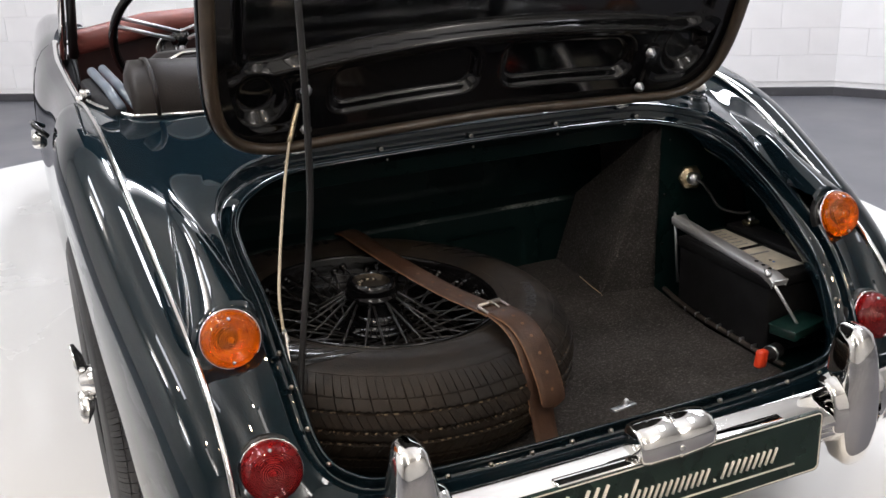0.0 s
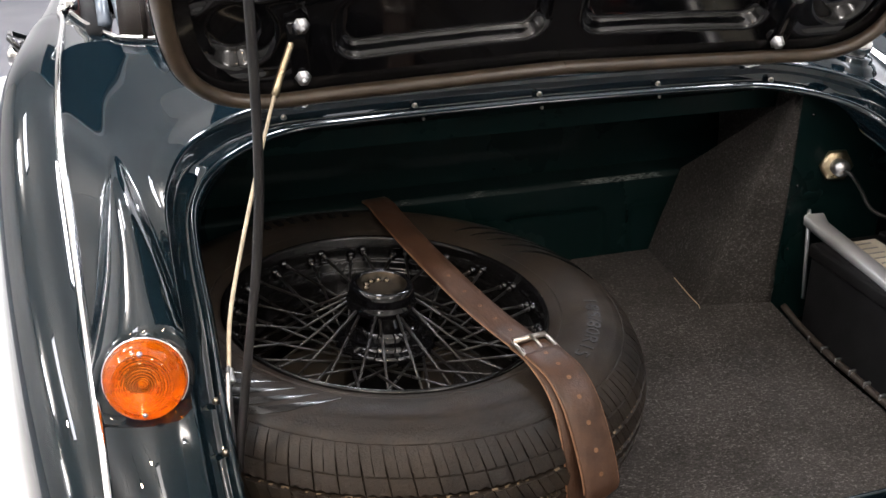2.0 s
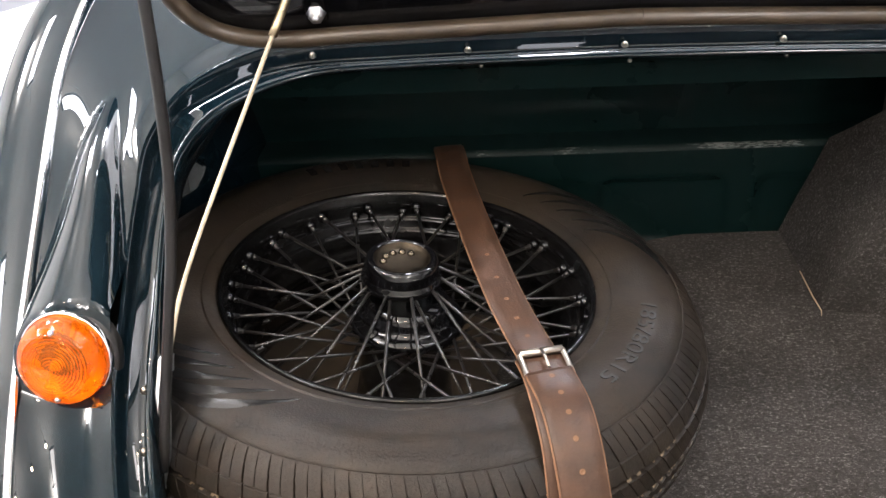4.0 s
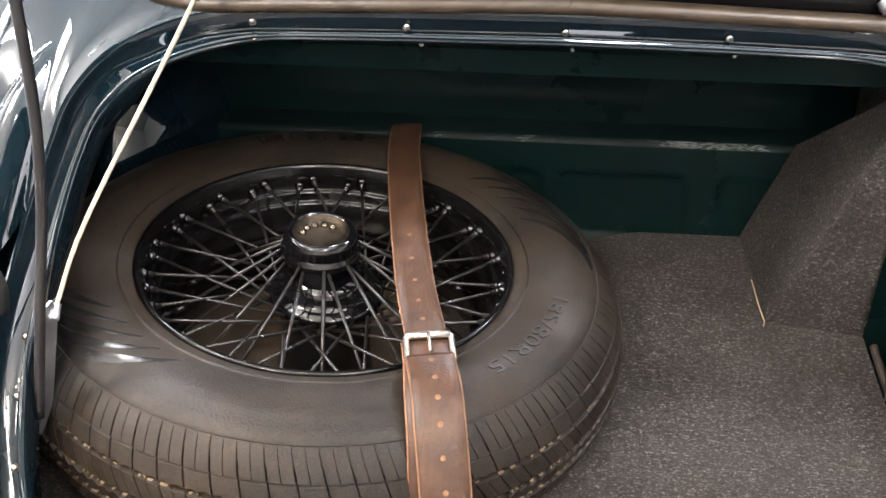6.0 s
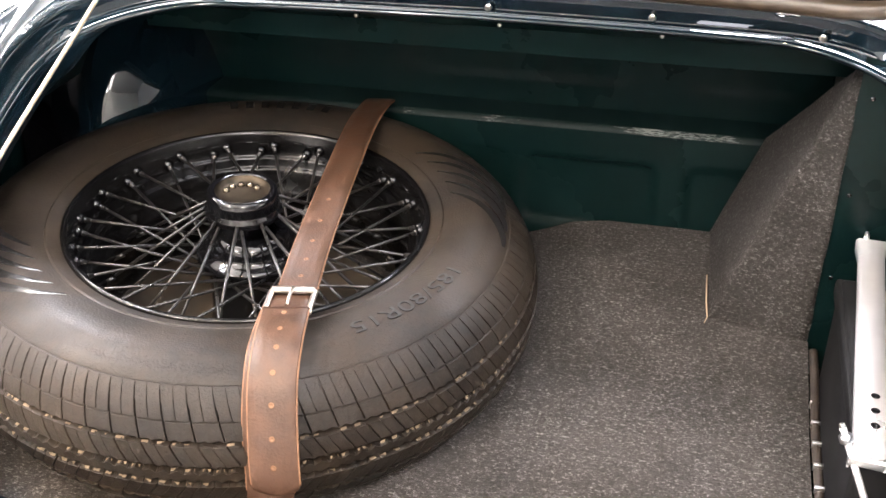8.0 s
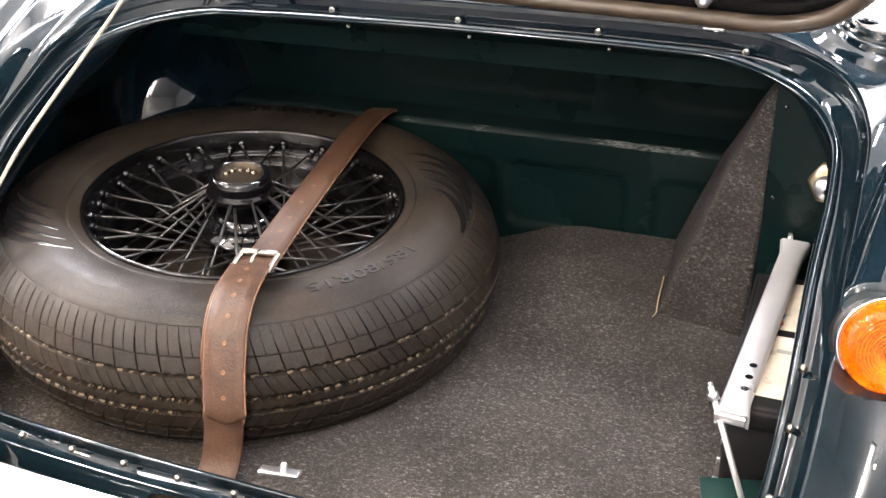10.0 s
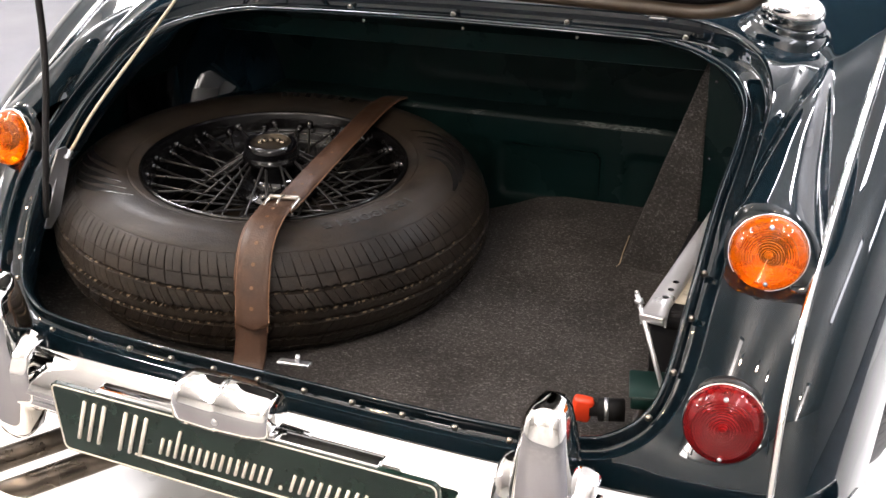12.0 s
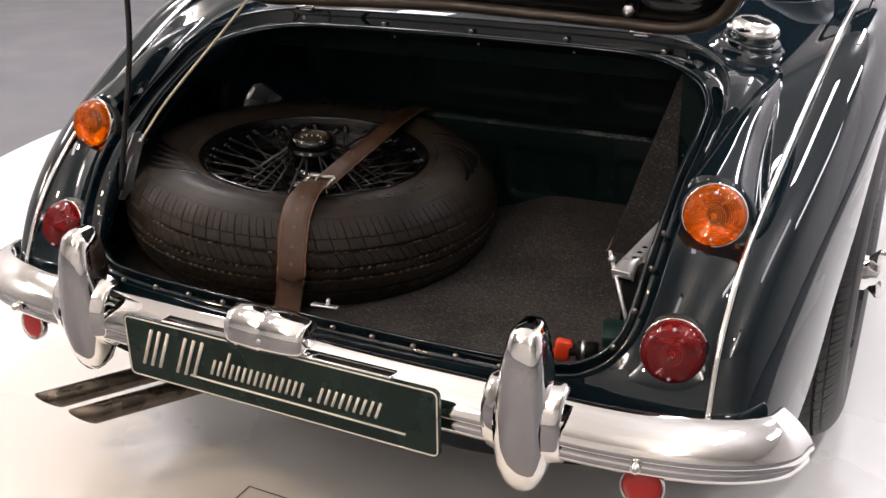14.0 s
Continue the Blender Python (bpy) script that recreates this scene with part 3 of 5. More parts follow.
for k in range(7):
    tg = part("toggle_switch", tube([(-.13 + .05 * k, 1.842, .755), (-.13 + .05 * k, 1.815, .765 + .012 * (k % 2))], [.004, .006], 8), CHROME, car)
    part("bezel", revolve([(.004, .004), (.009, .004), (.010, 0)], 12, axes((-.13 + .05 * k, 1.843, .755), (0, -1, 0))), CHROME, tg)
for gx in (-.34, -.22, -.05, .05, .3):
    part("gauge", revolve([(0, .012), (.036, .012), (.042, .016), (.045, .01), (.046, 0)], 24, axes((gx, 1.842, .79), (0, -1, .1))), CHROME, car)
sw = part("steering_wheel", tube([Vector((-.353, 1.55, .862)) + Matrix.Rotation(math.radians(20), 3, "X") @ Vector((.172 * math.cos(a), 0, .172 * math.sin(a))) for a in [2 * math.pi * k / 48 for k in range(49)]], .012, 10, caps=False), BLACK, car)
for a in (20, 160, 270):
    c0 = Vector((-.353, 1.55, .862))
    d0 = Matrix.Rotation(math.radians(20), 3, "X") @ Vector((math.cos(math.radians(a)), 0, math.sin(math.radians(a))))
    for o in (-.012, .012):
        part("spoke", tube([c0 + Vector((0, 0, o)), c0 + d0 * .168 + Vector((0, 0, o))], .0058, 6), STEEL, sw)
part("horn_boss", revolve([(0, .008), (.014, .007), (.022, .002), (.024, -.03)], 24, axes((-.353, 1.55, .862), (0, -.94, .34))), BLACK, sw)
for sx in (-.31, .31):
    seat = part("seat_back", loft([[Vector((sx + w * math.copysign(abs(math.cos(a)) ** .45, math.cos(a)), 1.22 + d * math.copysign(abs(math.sin(a)) ** .6, math.sin(a)) - (z - .5) * .25, z)) for a in [2 * math.pi * k / 28 for k in range(28)]] for z, w, d in ((.35, .20, .06), (.5, .225, .075), (.75, .225, .075), (.852, .21, .06), (.885, .17, .03), (.888, .02, .005))], closed_u=True), HIDE, car, "dark brown leather seat back")
    part("piping", tube([(sx - .2, 1.08, .855), (sx - .12, 1.08, .886), (sx + .12, 1.08, .886), (sx + .2, 1.08, .855)], .005, 8), CHROME, seat)
cover_sec = [(.0, .72), (.0, .80), (.015, .845), (.05, .875), (.11, .888), (.18, .88), (.22, .84), (.23, .72)]
part("hood_cover", loft([[Vector((x, .822 + .05 * max(0.0, (abs(x) - .44) / .13) + y * f, .72 + (z - .72) * g)) for y, z in cover_sec] for x, f, g in ((-.572, .2, .3), (-.57, .7, .92), (-.555, .94, 1.06), (-.50, 1, 1.06), (-.3, 1, .98), (0, 1, .94), (.3, 1, .98), (.50, 1, 1.06), (.555, .94, 1.06), (.57, .7, .92), (.572, .2, .3))]), HIDE, car, "dark brown leather cover over the folded hood")
part("cover_piping", tube([Vector((-.53, .82 + y * .99, .722 + (z - .72) * 1.075)) for y, z in cover_sec[1:-1]], .005, 8), HIDE, car)
for i in range(2):
    part("side_screen", tube([(-.612 + .026 * i, 1.24 + .02 * i, .842), (-.600 + .026 * i, 1.05, .832), (-.592 + .03 * i, .90, .815)], .0105, 12), SCREEN, car, "blue-grey rolled side screen")
part("screen_bag", tube([(-.625, 1.2, .82), (-.615, 1.0, .81), (-.60, .88, .80)], .02, 12, flat=(1.0, .7)), PLASTIC, car)
for side in (-1, 1):
    part("screen_pillar", tube([(side * .638, 1.79, .80), (side * .625, 1.755, .95), (side * .60, 1.68, 1.22)], .012, 10, flat=(.8, 1.2)), CHROME, car, "chrome windscreen pillar")
    part("pillar_seal", tube([(side * .612, 1.79, .80), (side * .60, 1.755, .95), (side * .576, 1.68, 1.22)], .013, 10), SEAL, car)
    part("hinge_post", box((.022, .03, .022), pose(side * .648, 1.03, .828), .006), CHROME, car)
part("windscreen_frame", tube([(-.60, 1.68, 1.22), (-.4, 1.71, 1.235), (0, 1.72, 1.24), (.4, 1.71, 1.235), (.60, 1.68, 1.22)], .011, 10), CHROME, car)
scr = part("windscreen", loft([[(-.62, 1.80, .85), (-.3, 1.875, .885), (.3, 1.875, .885), (.62, 1.80, .85)], [(-.585, 1.685, 1.22), (-.3, 1.715, 1.235), (.3, 1.715, 1.235), (.585, 1.685, 1.22)]]), GLASS, car)
scr.visible_shadow = False

# boot trim
def floor_z(x, y):
    return 0.345 + max(0.0, y - 0.33) * 0.13 * smooth_step(-.02, .14, x)


FXS = [-.605, -.3, -.05, 0, .05, .1, .15, .25, .385, .424]
rows = [[Vector((x, y, floor_z(x, y) + .0015 * noise.noise((x * 9, y * 9, 0)))) for x in FXS] for y in [-.012 + .712 * k / 18 for k in range(19)]]
fl = loft(rows)
part("boot_carpet", fl, CARPET, car, "charcoal carpet on the boot floor")
part("carpet_edge", loft([[Vector((.424, y, floor_z(.424, y))) for y in (-.012, .2, .33, .5)], [Vector((.424, y, floor_z(.424, y) - .014)) for y in (-.012, .2, .33, .5)]]), CARPET, car)
part("boot_pan", box((1.22, .76, .012), pose(0, .34, .318)), INNER, car, smooth=False)


def rrect(x, z, cx, cz, hx, hz, r):
    dx, dz = abs(x - cx) - hx + r, abs(z - cz) - hz + r
    return math.hypot(max(dx, 0), max(dz, 0)) + min(max(dx, dz), 0) - r


def press(d, depth, w=.006):
    """Depth of a pressed panel at distance d from its outline (inside negative)."""
    return depth * smooth_step(w, -w, d)


PANELS = [(-.30, .43, .10, .05), (-.075, .43, .072, .05), (.115, .43, .094, .05), (.33, .43, .075, .05), (.50, .43, .07, .05)]
rows = []
for k in range(29):
    z = .335 + .19 * k / 28
    rows.append([Vector((x, .698 + .016 * (z - .335) / .19 + sum(press(rrect(x, z, a, b, c, d, .018), .006) for a, b, c, d in PANELS), z)) for x in [-.62 + 1.24 * i / 220 for i in range(221)]])
part("lower_bulkhead", loft(rows), INNER, car)
part("bulkhead_ledge", loft([[(x, .714 + .012 * (1 - math.cos(q)), .523 + .011 * math.sin(q)) for x in (-.62, 0, .62)] for q in [math.pi / 12 * k for k in range(7)]] + [[(x, .764, .539) for x in (-.62, 0, .62)]]), LEDGE, car)
part("scuffed_edge", loft([[(x, .7132 + .0125 * (1 - math.cos(q)), .5232 + .0116 * math.sin(q)) for x in (-.16, 0, .12, .24, .352)] for q in (.25, .45, .7, .95, 1.1)]), SCUFF, car, "scuffed paint along the ledge edge")
UP = [(-.40, .64, .17, .06), (0, .64, .17, .06), (.40, .64, .17, .06)]
rows = []
for k in range(41):
    z = .538 + .215 * k / 40
    rows.append([Vector((x, .763 - .012 * (z - .538) / .23 + sum(press(rrect(x, z, a, b, c, d, .03), .002, .010) for a, b, c, d in UP), z)) for x in [-.57 + 1.14 * i / 240 for i in range(241)]])
part("upper_bulkhead", loft(rows), INNER, car)
part("deck_flange", loft([[(-.45, .540, .738), (.45, .540, .738)], [(-.46, .556, .722), (.46, .556, .722)], [(-.46, .562, .690), (.46, .562, .690)], [(-.46, .585, .683), (.46, .585, .683)], [(-.46, .78, .765), (.46, .78, .765)]]), INNER, car, smooth=False)
for x in (-.42, -.16, .02, .21, .37):
    part("flange_bolt", revolve([(0, .003), (.0022, .0026), (.0032, 0)], 8, axes((x, .548, .728), (0, -.7, .7))), WORN, car)

# carpeted corner box
G = {"f": (.301, .521, .366), "b": (.290, .700, .388), "r": (.424, .500, .360), "m": (.350, .708, .540), "t": (.424, .492, .735), "tb": (.424, .74, .745), "rb": (.424, .70, .388), "mb": (.36, .745, .70)}
gv = {k: Vector(v) for k, v in G.items()}
bm = bmesh.new()


def gface(keys, n=10):
    a, b, c, d = [gv[k] for k in keys]
    rows = [[a.lerp(b, i / n).lerp(d.lerp(c, i / n), j / n) for i in range(n + 1)] for j in range(n + 1)]
    rows = [[p + Vector((noise.noise(p * 14), noise.noise(p * 14 + Vector((5, 0, 0))), 0)) * .0025 for p in r] for r in rows]
    loft(rows, bm)


gface(("f", "r", "t", "t"))
gface(("b", "f", "t", "m"))
gface(("r", "rb", "tb", "t"))
bmesh.ops.remove_doubles(bm, verts=bm.verts, dist=.0008)
part("corner_carpet", bm, CARPET, car, "charcoal carpet over the corner box")
part("loose_thread", tube([(.2955, .60, .383), (.298, .55, .374), (.301, .521, .369), (.297, .505, .3665), (.292, .498, .3655)], .0009, 5), THREAD, car)

# right-hand box of the boot, behind the battery
part("side_panel", loft([[(.423, .499, .33), (.62, .499, .33)], [(.423, .497, .55), (.62, .495, .55)], [(.423, .491, .742), (.575, .488, .70)]]), INNER, car, smooth=False)
for sx in (-1, 1):
    part("boot_side", loft([[Vector((sx * x, y, z)) for y, x, z in r] for r in ([(-.02, .602, .31), (.2, .628, .31), (.5, .632, .31), (.78, .605, .33)], [(.0, .600, .45), (.2, .628, .45), (.5, .632, .45), (.78, .605, .45)], [(.13, .590, .56), (.25, .595, .60), (.5, .60, .62), (.78, .60, .62)], [(.22, .56, .62), (.35, .58, .68), (.5, .585, .715), (.78, .57, .74)])]), INNER, car)
# left inner arch, a bulged glossy sheet
rows = []
for k in range(17):
    a = math.radians(-15 + 105 * k / 16)
    rows.append([Vector((-.622 + .165 * math.cos(a) * math.sin(v), .80 - .25 * math.cos(a) * math.cos(v), .45 + .27 * math.sin(a))) for v in [math.pi / 2 * i / 14 for i in range(15)]])
rows = [[p + Vector((.006 * noise.noise(p * 11), .006 * noise.noise(p * 9 + Vector((3, 1, 0))), 0)) for p in r] for r in rows]
part("inner_arch", loft(rows), PAINT, car)

# boot lid, leaning back on its hinges
LID_TILT = math.radians(22)
lid_m = Matrix.Translation((0, .467, .785)) @ Matrix.Rotation(LID_TILT, 4, "X")
lid_half = spline([(0, 0, .020), (.30, 0, .014), (.425, 0, .013), (.492, 0, .045), (.520, 0, .115), (.526, 0, .24), (.522, 0, .40), (.50, 0, .54), (.45, 0, .615), (.35, 0, .645), (0, 0, .655)], 8)
lid_ring = lid_half + mirror_x(lid_half[1:-1])[::-1]
cen = Vector((0, 0, .32))
# the lid sits a little off the middle
SHIFT = Vector((.009, 0, 0))


def lid_row(s, y, off=0.0):
    out = []
    for p in lid_ring:
        q = cen + (p - cen) * s + SHIFT
        d = (cen - p).normalized() * off
        out.append(lid_m @ (q + d + Vector((0, y, 0))))
    return out


lid = part("boot_lid", loft([lid_row(1.0, 0.0), lid_row(1.004, 0.008), lid_row(1.0, 0.018), lid_row(.96, 0.03), lid_row(.8, 0.045), lid_row(.5, 0.058), lid_row(.02, 0.064)], closed_u=True), PAINT, car)


def lid_depth(x, z):
    """Relief of the lid's inner pressing; positive sinks away from the viewer."""
    ax = abs(x)
    d = 0.0
    ridge = .19 - .05 * (x / .5) ** 2
    # big upper panel
    d += press(rrect(x, z, 0, .40, .455, .40 - ridge - .012 + .0, .04), .020, .010)
    # two long recesses under the ridge
    for cx, hx in ((-.163, .135), (.163, .135)):
        top = ridge - .022
        low = .085 - .012 * (x / .3) ** 2
        d += press(rrect(x, z, cx, (top + low) / 2, hx, (top - low) / 2, .028), .020, .008)
    # round cups in the corners
    d += press(math.hypot((ax - .425), (z - .112) * 1.0) - .042, .022, .012)
    # ridge bead
    d -= .006 * math.exp(-((z - ridge) / .007) ** 2) * smooth_step(.50, .46, ax)
    # rounded end pockets
    d += press(rrect(ax, z, .42, .115, .075, .062, .04), .006, .008)
    return d


def inside(z):
    """Half width of the lid at height z."""
    best = 0.0
    for p, q in zip(lid_half, lid_half[1:]):
        if (p.z - z) * (q.z - z) <= 0 and abs(q.z - p.z) > 1e-6:
            u = (z - p.z) / (q.z - p.z)
            best = max(best, p.x + (q.x - p.x) * u)
    return best


rows = []
NZ = 150
for k in range(NZ + 1):
    z = .036 + (.62 - .036) * (k / NZ) ** 1.5
    w = max(.02, inside(z) - .024)
    rows.append([lid_m @ Vector((w * (i / 110 - 1) + .004, .004 + lid_depth(w * (i / 110 - 1), z), z)) for i in range(221)])
part("inner_pressing", loft(rows), BLACK, lid, "black glossy pressed inner frame")
part("lid_flange", loft([lid_row(1.0, 0.0), lid_row(1.0, .0035, .010), lid_row(1.0, .0045, .045)], closed_u=True), BLACK, lid)
part("lid_seal", tube([lid_m @ (p + SHIFT + (cen - p).normalized() * .014 + Vector((0, -.006, 0))) for p in lid_ring + lid_ring[:1]], 0.0125, 10, caps=False, flat=(1.0, .8)), LIDSEAL, lid, "brown-black rubber seal round the lid edge")
for x, z in ((-.343, .127), (-.341, .050), (.340, .120), (.335, .045)):
    m = lid_m @ axes((x, 0, z), (0, -1, 0))
    part("bolt", revolve([(0, .014), (.004, .013), (.0045, .009), (.0085, .009), (.0085, .003), (.011, .002), (.011, 0)], 6, m), STEEL, lid)
for sx in (-1, 1):
    part("hinge_strap", box((.024, .012, .095), lid_m @ pose(sx * .345, .004, .085, 0, 6 * sx, 0), .003), BLACK, lid)
    part("lid_hinge", box((.028, .020, .014), pose(sx * .341, .520, .776, -20), .003), CHROME, car, "small chrome lid hinge")
    part("hinge_pin", tube([(sx * .341 - .019, .511, .780), (sx * .341 + .019, .511, .780)], .0045, 8), CHROME, car)

# lid stay, cable and its bracket
rod = spline([(-.483, .097, .51), (-.462, .108, .63), (-.441, .118, .748), (-.430, .121, .867), (-.426, .124, 1.1), (-.424, .175, 1.36)], 8)
part("lid_stay", tube(rod, .0050, 8), SEAL, car, "thin black rubber-covered lid stay")
cable = spline([(-.478, .155, .583), (-.478, .175, .598), (-.462, .235, .655), (-.394, .385, .80), (-.346, .440, .898)], 10)
part("lid_cable", tube(cable, .0025, 6), CABLE, car, "thin cream cable holding the lid")
part("ferrule", tube(cable[-9:], .0048, 8), BRASS, car)
part("lower_ferrule", tube(cable[:9], .0048, 8), STEEL, car)
bm = bmesh.new()
for dx in (0, .003):
    vs = [bm.verts.new((-.485 + dx + o, y, z)) for o, y, z in ((0, .092, .492), (-.004, .105, .487), (.0, .125, .505), (.004, .165, .585), (.004, .160, .602), (.002, .145, .602), (-.006, .10, .53), (-.012, .085, .51))]
    bm.faces.new(vs if dx else vs[::-1])
bm.verts.ensure_lookup_table()
for i in range(8):
    bm.faces.new((bm.verts[i], bm.verts[(i + 1) % 8], bm.verts[8 + (i + 1) % 8], bm.verts[8 + i]))
bmesh.ops.recalc_face_normals(bm, faces=bm.faces)
part("stay_bracket", bm, STEEL, car, "pale steel stay bracket", smooth=False)

# catch on the sill
ct = part("lid_catch", box((.045, .014, .004), pose(.012, -.004, .424, -10, 0, 8), .0015), STEEL, car)
part("tongue", box((.006, .008, .013), pose(.017, -.003, .4305, 25, 10, 20), .002), STEEL, ct)

# tail lamps
for side in (-1, 1):
    for kind, at, nrm, rad in LAMPS:
        lens_mat = AMBER if kind == "amber" else REDLENS
        n = Vector((side * nrm[0], nrm[1], nrm[2])).normalized()
        at = Vector((side * at[0], at[1], at[2])) - n * .028
        m = axes(at, n)
        k = rad / .0425
        lamp = part("tail_lamp", revolve([(.0480 * k, -.010), (.0478 * k, .0), (.0472 * k, .0035), (.0462 * k, .005), (.0450 * k, .0045), (.0435 * k, .002)], 48, m), CHROME, car, "round tail lamp in a chrome ring")
        part("rubber_base", revolve([(.0515 * k, -.016), (.0515 * k, -.006), (.0500 * k, -.0025), (.048 * k, -.0015)], 48, m), SEAL, lamp)
        pr = [(.0445 * k, .003), (.0443 * k, .009), (.0430 * k, .0150), (.0405 * k, .0195), (.0365 * k, .0232), (.0338 * k, .0250)]
        steps = 11
        for i in range(steps):
            r1, r2 = .0330 * (1 - i / steps), .0330 * (1 - (i + .62) / steps)
            z1 = .0258 + .0070 * (1 - (r1 / .0330) ** 1.8)
            pr += [(r1 * k, z1), ((r1 - .0005) * k, z1 + .0010), (r2 * k, z1 + .0006)]
        pr.append((0, .0340))
        part("lens", revolve(pr, 64, m), lens_mat, lamp, kind + " ribbed plastic lens").data.set_sharp_from_angle(angle=math.radians(25))
        # fluted reflector, deepest at the bulb
        flutes = []
        for rr, zz in ((.0440, .0035), (.0425, .0080), (.036, .0045), (.026, .0012), (.014, -.0008), (.005, -.0015), (.0, -.0015)):
            flutes.append([m @ Vector((rr * k * math.cos(q), rr * k * math.sin(q), zz + (.00012 if kind == "amber" else .0004) * math.cos(24 * q) * min(1.0, rr / .03))) for q in [2 * math.pi * i / 144 for i in range(144)]])
        part("reflector_bowl", loft(flutes, closed_u=True), AMBER_BOWL if kind == "amber" else RED_BOWL, lamp)
        part("bulb", revolve([(.004, .003), (.0045, .006), (.0065, .009), (.0065, .012), (.004, .015), (0, .016)], 16, m), BULB, lamp)
        for oy in (.0335, -.0335):
            part("screw", revolve([(0, .0035), (.002, .003), (.003, .001), (.003, -.004)], 8, m @ pose(0, oy * k, .0243)), STEEL, lamp)

# fuel filler
cap_m = axes((.521, .545, .786), (.22, -.12, .97))
fc = part("filler_cap", revolve([(0, .0225), (.020, .0222), (.031, .0205), (.0375, .0165), (.0405, .011), (.0412, .006), (.0400, .0015), (.0375, -.001), (.0362, -.005), (.0362, -.014)], 64, cap_m), CHROME, car, "domed chrome fuel filler cap")
part("hinge_ear", box((.016, .014, .010), cap_m @ pose(-.030, .026, .004, 0, 0, 45), .003), CHROME, fc)
part("filler_neck", revolve([(.036, -.006), (.0455, -.0065), (.0485, -.0090), (.0490, -.0135), (.0525, -.0165), (.0570, -.0185), (.0595, -.0225), (.066, -.029), (.078, -.042), (.09, -.06)], 64, cap_m), PAINT, fc, "green painted collar under the filler cap")

# bumper: a broad upper roll and a narrow lower roll
BUMP = [(0, -.114, .382), (.2, -.113, .381), (.38, -.108, .380), (.5, -.100, .378), (.6, -.080, .376), (.665, -.050, .373), (.706, -.013, .370), (.722, .028, .368)]
bh = spline(BUMP, 8)
bar = mirror_x(bh[1:])[::-1] + bh


def offset(path, dy, dz):
    r = []
    for i, p in enumerate(path):
        t = (path[min(i + 1, len(path) - 1)] - path[max(i - 1, 0)]).normalized()
        r.append(p + Vector((-t.y, t.x, 0)) * dy + Vector((0, 0, dz)))
    return r


sec = [(.034, .010), (.0335, .024), (.031, .0305), (.0285, .0322), (.0255, .0318), (.014, .0264), (.003, .0202), (-.007, .0125), (-.0155, .0035), (-.0200, -.004), (-.0220, -.0105), (-.017, -.016), (-.014, -.019), (-.017, -.023), (-.018, -.031), (-.013, -.039), (-.004, -.042), (.010, -.041)]
bumper = part("rear_bumper", loft([offset(bar, a, b) for a, b in sec]), CHROME, car, "polished chrome rear bumper")
for side in (-1, 1):
    e = [offset(bar, a, b)[-1 if side > 0 else 0] for a, b in sec]
    c = sum(e, Vector()) / len(e)
    part("bumper_end", loft([e, [c.lerp(p, .6) + Vector((-.004 * side, .012, 0)) for p in e], [c + Vector((-.006 * side, .016, 0)) for p in e]]), CHROME, bumper)
    bp = offset(bh if side > 0 else bar, -.022, -.02)[8 * 3 + 3 if side > 0 else len(bar) - 1 - (len(bar) - 1) // 2 - 8 * 3 - 3]
    part("bumper_bolt", revolve([(0, .012), (.006, .010), (.008, .004), (.008, -.004)], 12, axes(bp, (.2 * side, -.95, .1))), CHROME, bumper)
    # z, half width, front depth, back depth
    zz = [(.520, .004, -.100, -.077), (.518, .014, -.113, -.072), (.510, .022, -.124, -.070), (.49, .027, -.1315, -.068), (.47, .031, -.1355, -.066), (.43, .036, -.1405, -.066), (.39, .040, -.143, -.066), (.35, .0405, -.143, -.068), (.315, .036, -.139, -.074), (.29, .027, -.132, -.082), (.277, .015, -.124, -.092), (.274, .004, -.116, -.10)]
    rows = []
    for z, w, f, b in zz:
        c = (f + b) / 2
        rows.append([Vector((side * .389 + w * math.copysign(abs(math.sin(a)) ** .75, math.sin(a)), c - (c - f) * math.copysign(abs(math.cos(a)) ** .6, math.cos(a)), z)) for a in [2 * math.pi * i / 32 for i in range(32)]])
    ov = part("overrider", loft(rows, closed_u=True), CHROME, car, "upright chrome bumper overrider")
    for s2 in (-1, 1):
        rows = []
        for u in range(9):
            a = math.radians(-100 + 200 * u / 8)
            rows.append([Vector((side * .389 + s2 * (.034 + .022 * v + .006 * math.sin(v * 3.14)), -.092 - (.036 + .010 * (1 - v)) * math.cos(a), .378 + (.052 + .010 * (1 - v)) * math.sin(a))) for v in (0, .25, .5, .75, 1.0, 1.05, .9)])
        part("collar", loft(rows), CHROME, ov)

# rear reflectors under the bumper
for side in (-1, 1):
    m = axes((side * .548, -.085, .310), (side * .1, -.98, .15))
    rf = part("reflector", revolve([(0, .012), (.014, .0115), (.024, .009), (.026, .004)], 32, m), REDREF, car, "round red reflector")
    part("reflector_ring", revolve([(.026, .0), (.0275, .008), (.0295, .006), (.0295, -.004), (0, -.006)], 32, m), CHROME, rf)
    part("reflector_stalk", tube([(side * .548, -.08, .33), (side * .548, -.07, .365)], .005, 8), STEEL, rf)

# rear plate with its lamp
PLC = pose(.010, -.152, .367, 0, 0, 0)


def plate_shape(w, h, r, d):
    pts = []
    for cx, cz, a0 in ((w / 2 - r, h / 2 - r, 0), (-w / 2 + r, h / 2 - r, 90), (-w / 2 + r, -h / 2 + r, 180), (w / 2 - r, -h / 2 + r, 270)):
        pts += [(cx + r * math.cos(math.radians(a0 + k * 15)), cz + r * math.sin(math.radians(a0 + k * 15))) for k in range(7)]
    return [PLC @ Vector((x, d, z)) for x, z in pts]


